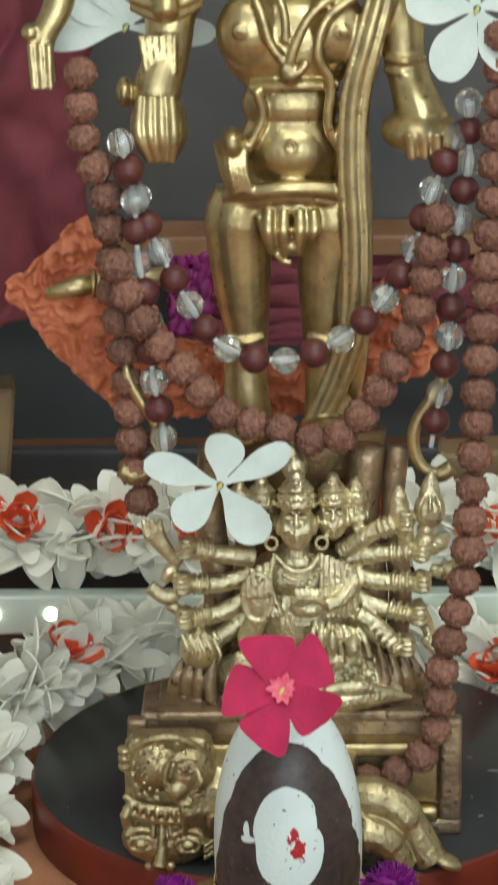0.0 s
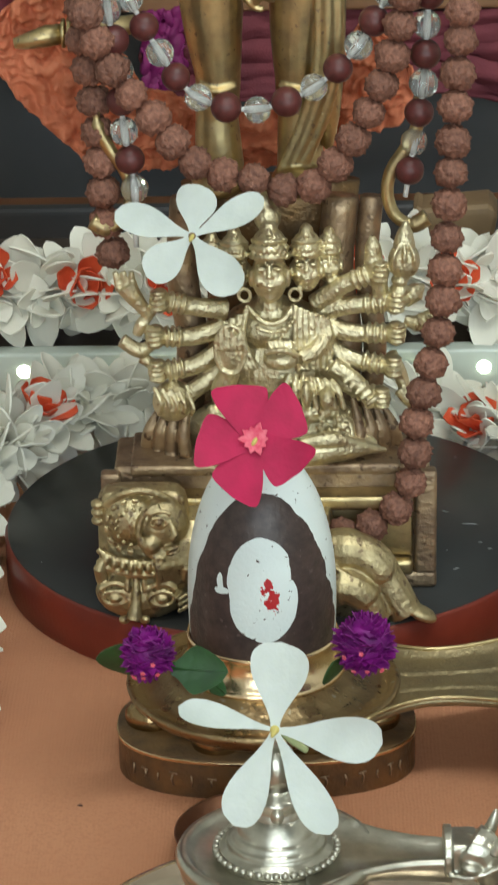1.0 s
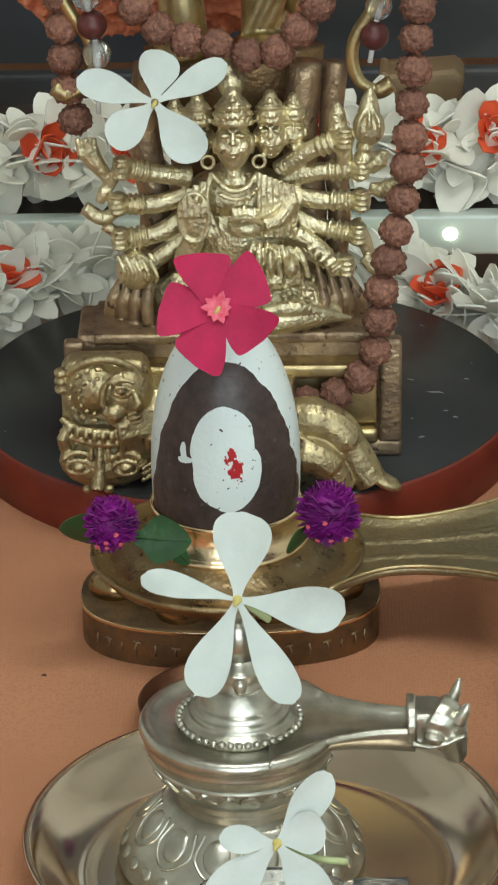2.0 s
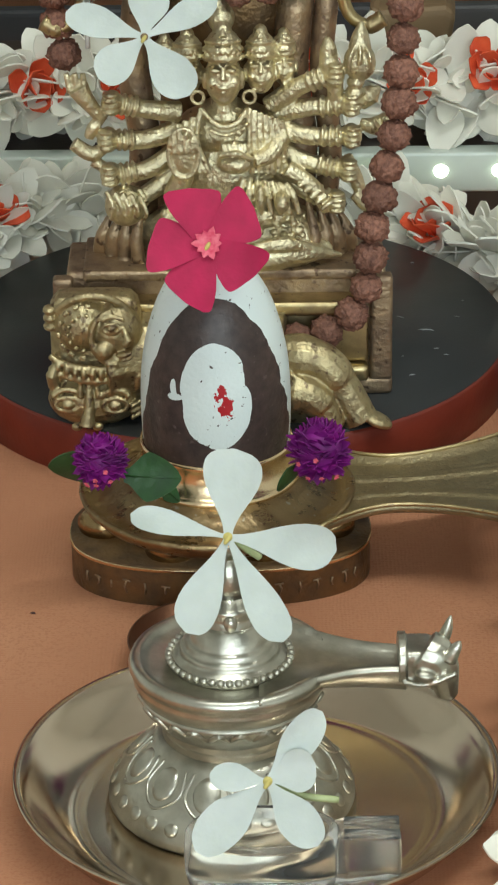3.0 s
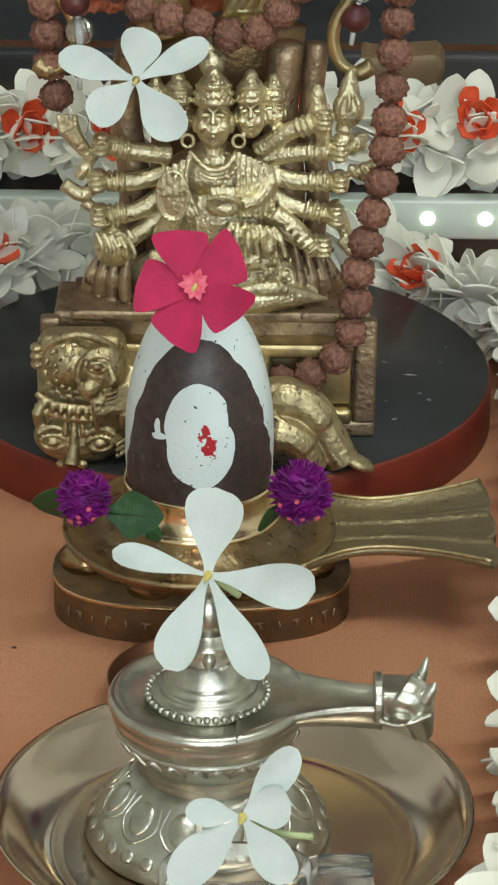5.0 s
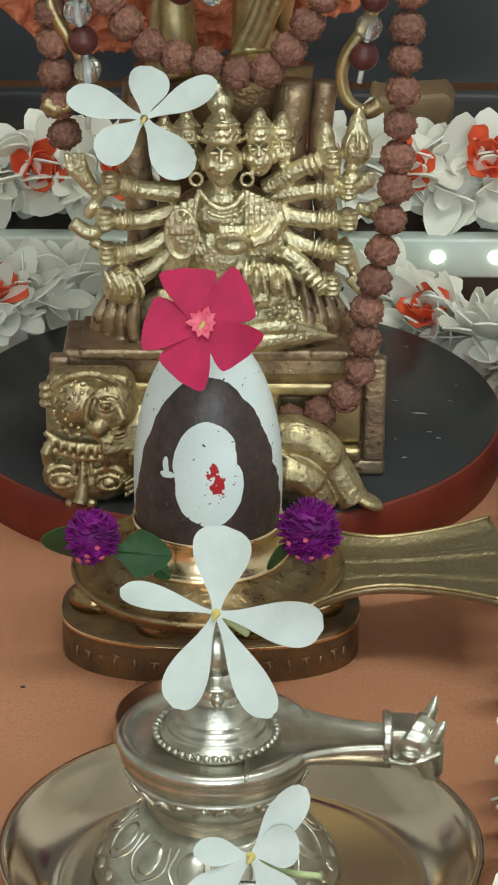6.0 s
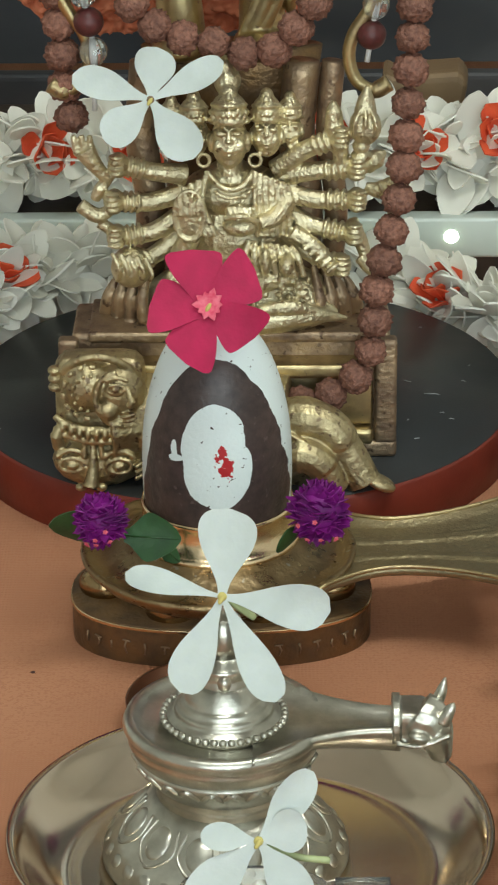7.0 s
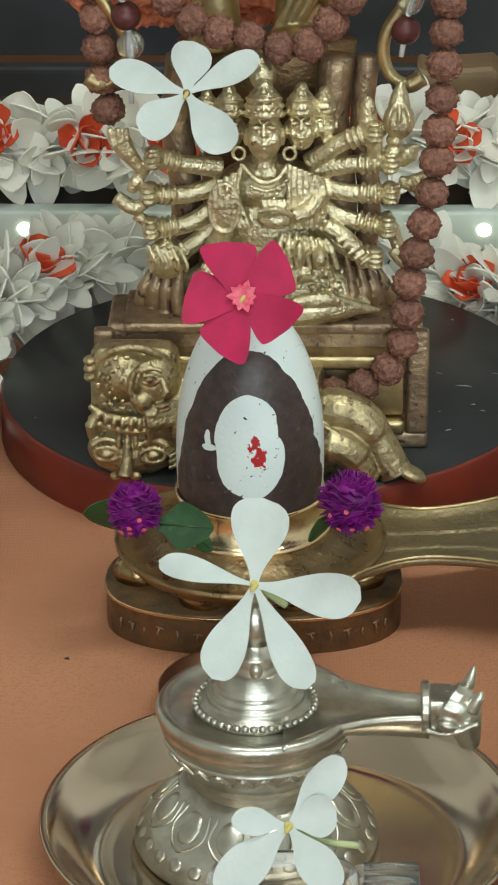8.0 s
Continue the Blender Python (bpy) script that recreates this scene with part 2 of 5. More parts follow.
def finish(name, bm, mat, parent=None, label="", smooth=True, loc=None):
    """Links a bmesh as one mesh object."""
    me = bpy.data.meshes.new(name)
    bmesh.ops.recalc_face_normals(bm, faces=bm.faces)
    if smooth:
        for f in bm.faces:
            f.smooth = True
    bm.to_mesh(me)
    bm.free()
    me.materials.append(mat)
    ob = new(name, me)
    if loc is not None:
        ob.matrix_basis = loc if isinstance(loc, Matrix) else Matrix.Translation(loc)
    if parent:
        ob.parent = parent
    if label:
        ob["label"] = label
    return ob


def part(name, bm, mat, parent, label="", loc=None, smooth=True):
    return finish(name, bm, mat, parent, label, smooth, loc)


def empty(name, place=(0, 0, 0), label="", category="", group=""):
    ob = new(name)
    ob.location = place
    return tagged(ob, label, category, group)


def lathe(profile, segs=72, bm=None, centre=(0, 0, 0)):
    """Turns (radius, height) pairs round the z axis."""
    bm = bm or bmesh.new()
    c = Vector(centre)
    rings = []
    for r, h in profile:
        if r < 1e-6:
            rings.append([bm.verts.new(c + Vector((0, 0, h)))])
        else:
            rings.append([bm.verts.new(c + Vector((r * math.cos(2 * math.pi * i / segs), r * math.sin(2 * math.pi * i / segs), h))) for i in range(segs)])
    for a, b in zip(rings, rings[1:]):
        for i in range(segs):
            j = (i + 1) % segs
            if len(a) == 1 and len(b) == 1:
                continue
            if len(a) == 1:
                bm.faces.new((a[0], b[i], b[j]))
            elif len(b) == 1:
                bm.faces.new((a[i], a[j], b[0]))
            else:
                bm.faces.new((a[i], a[j], b[j], b[i]))
    return bm


def smooth_line(points, steps=6):
    """Catmull-Rom through the points."""
    p = [Vector(q) for q in points]
    p = [2 * p[0] - p[1]] + p + [2 * p[-1] - p[-2]]
    out = []
    for a, b, c, d in zip(p, p[1:], p[2:], p[3:]):
        for i in range(steps):
            t = i / steps
            out.append(0.5 * ((2 * b) + (c - a) * t + (2 * a - 5 * b + 4 * c - d) * t * t + (3 * b - a - 3 * c + d) * t ** 3))
    out.append(p[-2])
    return out


def ellipsoid(bm, c, r, rot=(0, 0, 0), u=16, v=10):
    m = pose(*c, *rot) @ Matrix.Diagonal((*r, 1))
    bmesh.ops.create_uvsphere(bm, u_segments=u, v_segments=v, radius=1, matrix=m)


def tube(bm, pts, radii, segs=10, flat=1.0):
    """A closed limb through the points with a radius at each."""
    pts = [Vector(p) for p in pts]
    if not isinstance(radii, (list, tuple)):
        radii = [radii] * len(pts)
    radii = np.interp(np.linspace(0, 1, len(pts)), np.linspace(0, 1, len(radii)), radii).tolist()
    rings = []
    side = None
    for i, p in enumerate(pts):
        d = (pts[min(i + 1, len(pts) - 1)] - pts[max(i - 1, 0)]).normalized()
        ref = Vector((0, 1, 0)) if abs(d.y) < 0.9 else Vector((1, 0, 0))
        s = d.cross(ref).normalized()
        t = s.cross(d).normalized()
        rings.append([bm.verts.new(p + radii[i] * (math.cos(a) * s + flat * math.sin(a) * t)) for a in [2 * math.pi * k / segs for k in range(segs)]])
    for a, b in zip(rings, rings[1:]):
        for i in range(segs):
            j = (i + 1) % segs
            bm.faces.new((a[i], a[j], b[j], b[i]))
    bm.faces.new(rings[0][::-1])
    bm.faces.new(rings[-1])
    return bm


def block(bm, x0, x1, y0, y1, z0, z1, bevel=0.0, m=None):
    """A box, bevelled where asked."""
    r = bmesh.ops.create_cube(bm, size=1)
    vs = r["verts"]
    for v in vs:
        v.co = Vector(((x0 + x1) / 2 + v.co.x * (x1 - x0), (y0 + y1) / 2 + v.co.y * (y1 - y0), (z0 + z1) / 2 + v.co.z * (z1 - z0)))
        if m:
            v.co = m @ v.co
    if bevel:
        es = {e for v in vs for e in v.link_edges}
        bmesh.ops.bevel(bm, geom=list(es), offset=bevel, segments=3, affect="EDGES", profile=0.6)
    return bm


def slab(bm, outline, z0, z1, bevel=0.0):
    """An outline in x, y raised from z0 to z1."""
    lo = [bm.verts.new((x, y, z0)) for x, y in outline]
    hi = [bm.verts.new((x, y, z1)) for x, y in outline]
    n = len(outline)
    top, bot = bm.faces.new(hi), bm.faces.new(lo[::-1])
    for i in range(n):
        j = (i + 1) % n
        bm.faces.new((lo[i], lo[j], hi[j], hi[i]))
    if bevel:
        bmesh.ops.bevel(bm, geom=list(top.edges) + list(bot.edges), offset=bevel, segments=2, affect="EDGES", profile=0.6)
    return bm


def remesh(ob, size, steps=2):
    """Blends the joined shapes of a casting into one skin."""
    r = ob.modifiers.new("blend", "REMESH")
    r.mode, r.voxel_size, r.use_smooth_shade = "VOXEL", size, True
    s = ob.modifiers.new("soften", "SMOOTH")
    s.factor, s.iterations = 0.5, steps
    return ob


def petal_shape(bm, m, length, width, cup=0.25, twist=0.0, tip=0.0, thick=0.0006, waist=0.25, widest=0.62, u=8, v=5, notch=0.0, slant=0.0):
    """One petal along +x with a thin body, in the frame m: narrow at its root, widest further out, cupped and twisted."""
    top, low = [], []
    for i in range(u + 1):
        t = i / u
        w = width * 0.5 * (waist + (1 - waist) * math.sin(min(1.0, t / widest) * math.pi / 2) ** 1.9) * (1.0 if t < widest else math.sqrt(max(0.0, 1 - ((t - widest) / (1 - widest + 1e-4)) ** 2.4)) * (1 - tip) + tip * (1 - (t - widest) / (1 - widest)))
        w = max(w, width * 0.03)
        ra, rb = [], []
        for j in range(v + 1):
            s = 2 * j / v - 1
            x = length * (t - notch * (1 - abs(s)) * max(0, t - 0.8) * 5 * 0.2) + slant * s * (2 * w / width) * length * t * t
            z = cup * width * (2 * s * w / width) ** 2 * t + twist * s * w * t + cup * length * 0.35 * t * t
            ra.append(bm.verts.new(m @ Vector((x, s * w, z + thick / 2))))
            rb.append(bm.verts.new(m @ Vector((x, s * w, z - thick / 2))))
        top.append(ra)
        low.append(rb)
    rim = []
    for i in range(u):
        for j in range(v):
            bm.faces.new((top[i][j], top[i + 1][j], top[i + 1][j + 1], top[i][j + 1]))
            bm.faces.new((low[i][j], low[i][j + 1], low[i + 1][j + 1], low[i + 1][j]))
        rim.append(bm.faces.new((top[i][0], low[i][0], low[i + 1][0], top[i + 1][0])))
        rim.append(bm.faces.new((top[i][v], top[i + 1][v], low[i + 1][v], low[i][v])))
    for j in range(v):
        rim.append(bm.faces.new((top[u][j], low[u][j], low[u][j + 1], top[u][j + 1])))
    for f in rim:
        for e in f.edges:
            e.smooth = False
    return bm

# ---------------------------------------------------------------- the assumed unseen room that closes the place and bounces the light
bm = block(bmesh.new(), -1.7, 1.7, -2.5, 1.0, -0.84, -0.80)
tagged(finish("floor", bm, FLOOR, smooth=False), "assumed brown tiled floor of the unseen room below the shrine", "floor", kind="structure")
bm = block(bmesh.new(), -1.7, 1.7, -2.5, 1.0, 1.60, 1.64)
tagged(finish("ceiling", bm, CEIL, smooth=False), "assumed white ceiling of the unseen room", "ceiling", kind="structure")
for nm, dims in (("wall_north", (-1.7, 1.7, 0.96, 1.0, -0.8, 1.6)), ("wall_east", (1.66, 1.7, -2.46, 0.96, -0.8, 1.6)), ("wall_west", (-1.7, -1.66, -2.46, 0.96, -0.8, 1.6))):
    tagged(finish(nm, block(bmesh.new(), *dims), WALL, smooth=False), "assumed plain cream wall of the unseen room", "wall", kind="structure")
bm = bmesh.new()
for dims in ((-1.7, -0.80, -2.5, -2.46, -0.8, 1.6), (1.56, 1.7, -2.5, -2.46, -0.8, 1.6), (-0.80, 1.56, -2.5, -2.46, -0.8, 0.15), (-0.80, 1.56, -2.5, -2.46, 1.55, 1.6)):
    block(bm, *dims)
tagged(finish("wall_south", bm, WALL, smooth=False), "assumed cream wall with a wide opening for the window light", "wall", kind="structure")
# assumed tube lamp, added out of view to go with the overhead light
tube_lamp = empty("assumed_ceiling_lamp", (0.25, -0.35, 1.53), "assumed white tube lamp under the ceiling, out of view", "lamp")
bm = tube(bmesh.new(), [(-0.57, 0, 0), (0.57, 0, 0)], 0.018, 12)
part("tube", bm, TUBE, tube_lamp, "lit white tube")
part("batten", block(bmesh.new(), -0.6, 0.6, -0.03, 0.03, 0.03, 0.066, 0.004), CEIL, tube_lamp, smooth=False)

# table under the shrine
table = empty("shrine_table", (0, 0, -0.8), "wide brown wooden table that carries the shrine", "table")
part("tabletop", block(bmesh.new(), -0.65, 0.65, -0.42, 0.80, 0.765, 0.796, 0.004), WOOD, table, smooth=False)
for x in (-0.6, 0.6):
    for y in (-0.37, 0.75):
        part("leg", block(bmesh.new(), x - 0.03, x + 0.03, y - 0.03, y + 0.03, 0, 0.764, 0.004), WOOD, table, smooth=False)


def cloth_sheet():
    """The cloth on the table: a fine grid with shallow folds, and a thin body."""
    bm = bmesh.new()
    nx, ny = 150, 130
    rows = []
    for j in range(ny + 1):
        y = -0.42 + 1.2 * (j / ny)
        row = []
        for i in range(nx + 1):
            x = -0.64 + 1.28 * (i / nx)
            z = 0.0005 * noise.noise((x * 9, y * 14, 0)) + 0.0004 * math.sin(22 * x + 60 * y) * noise.noise((x * 6, y * 6, 3)) - 0.0009
            row.append(bm.verts.new((x, y, z)))
        rows.append(row)
    for a, b in zip(rows, rows[1:]):
        for i in range(nx):
            bm.faces.new((a[i], a[i + 1], b[i + 1], b[i]))
    ob = finish("tablecloth", bm, CLOTH)
    s = ob.modifiers.new("thickness", "SOLIDIFY")
    s.thickness, s.offset = 0.0015, -1
    return tagged(ob, "plain orange cotton cloth spread over the table", "cloth")


cloth_sheet()

# ---------------------------------------------------------------- low step with lamps, panel behind
bm = block(bmesh.new(), -0.55, 0.55, 0.452, 0.60, 0.0, 0.030, 0.002)
tagged(finish("low_step", bm, DARK_WOOD, smooth=False), "low dark wooden step behind the round base", "step", kind="structure")
led_strip = empty("led_strip", (0, 0.444, 0.024), "pale plastic strip of lit lamps along the step", "light strip")
part("casing", block(bmesh.new(), -0.5, 0.5, -0.003, 0.007, -0.0085, 0.0085, 0.0015), STRIP, led_strip)
led_bm = bmesh.new()
ellipsoid(led_bm, (0, 0, 0), (0.0030, 0.0014, 0.0028))
led = part("lamp", led_bm, LED, led_strip, "small lit greenish white lamp", loc=(0.0764, -0.0030, 0.0008))
for k in range(-14, 12):
    if k:
        o = new("lamp", led.data)
        o.parent = led_strip
        o.location = (0.0764 + 0.02355 * k, -0.0030, 0.0008)

panel = empty("picture_panel", (0, 0.66, 0.0), "dark glazed picture panel in a brown wooden frame", "picture")
part("glazing", block(bmesh.new(), -0.5, 0.5, 0, 0.01, 0.03, 0.95), DARK_PANEL, panel, smooth=False)
part("frame_bar", block(bmesh.new(), -0.5, 0.5, -0.035, -0.002, 0.128, 0.138, 0.002), WOOD, panel, smooth=False)
# added bar in the panel's dark colour; it fills the dark area below
part("dark_filler_bar", block(bmesh.new(), -0.5, 0.5, -0.012, -0.002, 0.0, 0.028, 0.003), DARK_PANEL, panel, smooth=False)


def hung_cloth(name, mat, label, x0, x1, z0, z1, y, fold, seed, ragged=0.0):
    """A cloth hanging in uneven folds."""
    bm = bmesh.new()
    nx, nz = 46, 36
    rows = []
    for j in range(nz + 1):
        v = j / nz
        row = []
        for i in range(nx + 1):
            u = i / nx
            x = x0 + (x1 - x0) * u + ragged * noise.noise((seed, v * 5, 1 + (u > 0.5)))
            z = z0 + (z1 - z0) * v + ragged * noise.noise((u * 5, seed, 7 + (v > 0.5)))
            d = fold * (math.sin(u * 19 + 4 * noise.noise((u * 3, v * 2, seed))) * 0.5 + noise.noise((u * 8, v * 8, seed)) + 0.5 * noise.noise((u * 22, v * 22, seed)))
            row.append(bm.verts.new((x, y + d, z)))
        rows.append(row)
    for a, b in zip(rows, rows[1:]):
        for i in range(nx):
            bm.faces.new((a[i], a[i + 1], b[i + 1], b[i]))
    ob = finish(name, bm, mat)
    s = ob.modifiers.new("thickness", "SOLIDIFY")
    s.thickness = 0.002
    return tagged(ob, label, "cloth")


hung_cloth("hanging_cloth", MAROON, "maroon cloth hanging in soft folds behind the figure", -0.24, -0.094, 0.140, 0.32, 0.48, 0.006, 2.0, 0.012)
hung_cloth("hanging_cloth", MAROON, "dull maroon cloth band behind the legs of the figure", -0.07, 0.12, 0.085, 0.127, 0.63, 0.004, 5.0, 0.004)
hung_cloth("magenta_cloth", MAGENTA_CLOTH, "small crumpled piece of magenta cloth behind the figure", -0.069, -0.050, 0.092, 0.1290, 0.6265, 0.0025, 8.0, 0.003)


def crumpled_drape():
    """Orange cloth bunched behind the standing figure: widest at the left, tapering to a point below."""
    bm = bmesh.new()
    nx, nz = 220, 80
    top = ((-0.112, 0.199), (-0.083, 0.224), (-0.067, 0.206), (-0.054, 0.180), (-0.018, 0.171), (-0.004, 0.170), (0.014, 0.186), (0.024, 0.202), (0.036, 0.194), (0.042, 0.178))
    low = ((-0.112, 0.197), (-0.100, 0.178), (-0.074, 0.152), (-0.018, 0.148), (0.024, 0.156), (0.042, 0.170))
    rows = []
    for j in range(nz + 1):
        v = j / nz
        row = []
        for i in range(nx + 1):
            u = i / nx
            x = -0.112 + 0.154 * u
            zt, zl = np.interp(x, *zip(*top)), np.interp(x, *zip(*low))
            z = zl + (zt - zl) * v + 0.003 * noise.noise((x * 120, v * 2, 2))
            ridge = 0.7 * abs(noise.noise((x * 130, z * 130, 1))) + 0.45 * abs(noise.noise((x * 300, z * 300, 4)))
            row.append(bm.verts.new((x + 0.003 * noise.noise((z * 90, u, 2)), 0.318 - 0.013 * ridge + 0.006 * noise.noise((x * 25, z * 25, 9)), z)))
        rows.append(row)
    for a, b in zip(rows, rows[1:]):
        for i in range(nx):
            bm.faces.new((a[i], a[i + 1], b[i + 1], b[i]))
    ob = finish("crumpled_cloth", bm, ORANGE_CRUMPLE)
    s = ob.modifiers.new("thickness", "SOLIDIFY")
    s.thickness = 0.0012
    return tagged(ob, "crumpled orange cloth bunched behind the standing brass figure", "cloth")


crumpled_drape()

# tan wooden blocks behind the garland
for x, z1, w, turn in ((0.066, 0.075, 0.028, -4), (-0.172, 0.098, 0.07, 6)):
    bm = block(bmesh.new(), -w / 2, w / 2, -0.012, 0.012, 0, z1 - 0.0305, 0.004)
    for v in bm.verts:
        if v.co.z > 0.02:
            v.co.x += 0.006 * (1 if v.co.x > 0 else -0.3)
            v.co.z += 0.004 * math.sin(v.co.x * 200)
    ob = finish("wooden_block", bm, TAN_WOOD, loc=pose(x, 0.515, 0.0305, 0, 0, turn), smooth=False)
    tagged(ob, "tan carved wooden block standing on the step", "block")

# ---------------------------------------------------------------- round base
disc = empty("round_base", (-0.0075, 0.299, 0), "low round base with black lacquered top and dark red side", "base")
part("side", lathe([(0, 0), (0.0995, 0), (0.1003, 0.001), (0.1003, 0.0186), (0.0994, 0.0196), (0, 0.0196)], 128), RED_SIDE, disc, "dark red painted side")
part("top", lathe([(0, 0.0184), (0.0990, 0.0184), (0.0998, 0.0188), (0.0990, 0.0203), (0.0, 0.0203)], 128), BLACK_TOP, disc, "black lacquered top with pale scratches")
# pale scratches and flakes on the black top
SCRATCH = material("pale_scuff", (0.32, 0.33, 0.33), 0.7)
rng = random.Random(4)
for k in range(20):
    if k < 6:
        x, y = ((0.0615, 0.004), (0.070, -0.008), (0.082, 0.004), (0.0545, -0.044), (0.063, -0.047), (0.076, -0.030))[k]
    else:
        a, r = rng.uniform(-0.9, 0.9) + (math.pi if k % 3 == 0 else 0), rng.uniform(0.055, 0.094)
        x, y = r * math.cos(a), r * math.sin(a)
    L = (0.0014, 0.0030, 0.0010, 0.0016, 0.0012, 0.0010)[k] if k < 6 else rng.uniform(0.0003, 0.0010)
    bm = bmesh.new()
    tube(bm, [(-L, 0, 0), (-L * 0.3, rng.uniform(-1, 1) * L * 0.15, 0), (L * 0.4, rng.uniform(-1, 1) * L * 0.2, 0), (L, 0, 0)], [0.0001, rng.uniform(0.0002, 0.0005), rng.uniform(0.0002, 0.0004), 0.0001], 6, 0.2)
    part("scuff", bm, SCRATCH, disc, loc=pose(x, y, 0.0203, 0, 0, rng.uniform(-25, 25)))

# ---------------------------------------------------------------- pedestal of cast brass on the round base
ped = empty("brass_pedestal", (-0.0115, 0.0, 0.0204), "stepped cast brass pedestal with worn dark hollows", "pedestal")


def ped_body():
    bm = bmesh.new()
    block(bm, -0.0585, 0.0594, 0.236, 0.272, 0, 0.0065, 0.0018)
    block(bm, -0.056, 0.0570, 0.2385, 0.268, 0.005, 0.0455, 0.0022)
    for v in bm.verts:
        if v.co.z > 0.03 and v.co.x < 0:
            v.co.x += 0.004
    return bm


part("body", ped_body(), BRASS_DARK, ped, "tarnished brown brass body")
for x0, x1 in ((-0.0565, -0.0495), (0.0515, 0.0592)):
    part("corner_post", block(bmesh.new(), x0, x1, 0.2345, 0.2405, 0.006, 0.0445, 0.0016), BRASS_DARK, ped)
part("front_ledge", block(bmesh.new(), -0.030, 0.0455, 0.2290, 0.2415, 0.0325, 0.0375, 0.0014), BRASS, ped, "bright worn brass ledge")
part("lower_ledge", block(bmesh.new(), -0.0480, 0.0510, 0.2325, 0.2400, 0.0062, 0.0120, 0.0018), BRASS, ped)
part("panel", block(bmesh.new(), -0.0470, 0.0510, 0.2362, 0.2390, 0.0125, 0.0322, 0.001), BRASS, ped)
part("top_plate", block(bmesh.new(), -0.046, 0.0465, 0.2335, 0.266, 0.0440, 0.0478, 0.0012), BRASS_DARK, ped)
tier = lathe([(0, 0.047), (0.030, 0.047), (0.033, 0.052), (0.029, 0.058), (0.024, 0.075), (0.0225, 0.095), (0.026, 0.108), (0.031, 0.115), (0.033, 0.122), (0.030, 0.129), (0.031, 0.136), (0, 0.136)], 64)
for v in tier.verts:
    v.co = Vector((v.co.x + 0.003, v.co.y * 0.33 + 0.2772, v.co.z))
part("upper_tier", tier, BRASS_STAND, ped, "dark brown turned column under the standing figure")
for a, b in ((0.0260, 0.0062), (-0.0265, 0.0055), (0.0365, 0.004)):
    bm = tube(bmesh.new(), smooth_line([(a, 0.2585, 0.060), (a + 0.002, 0.2570, 0.085), (a - 0.001, 0.2575, 0.110), (a + 0.001, 0.2585, 0.136)]), b, 12)
    part("pillar", bm, BRASS_DARK, ped)
for sx in (1, -1):
    c = 0.0 if sx > 0 else -0.0015
    bm = tube(bmesh.new(), smooth_line([(c + sx * x, 0.2530, z) for x, z in ((0.0525, 0.172), (0.0530, 0.164), (0.0490, 0.155), (0.0440, 0.147), (0.0425, 0.139), (0.0450, 0.131), (0.0510, 0.1275), (0.0560, 0.130))]), [0.0012] * 6 + [0.0022] * 30 + [0.0030] * 7, 12)
    part("scroll", bm, BRASS, ped, "curled brass scroll")

# ---------------------------------------------------------------- cast figures, each one plain mesh


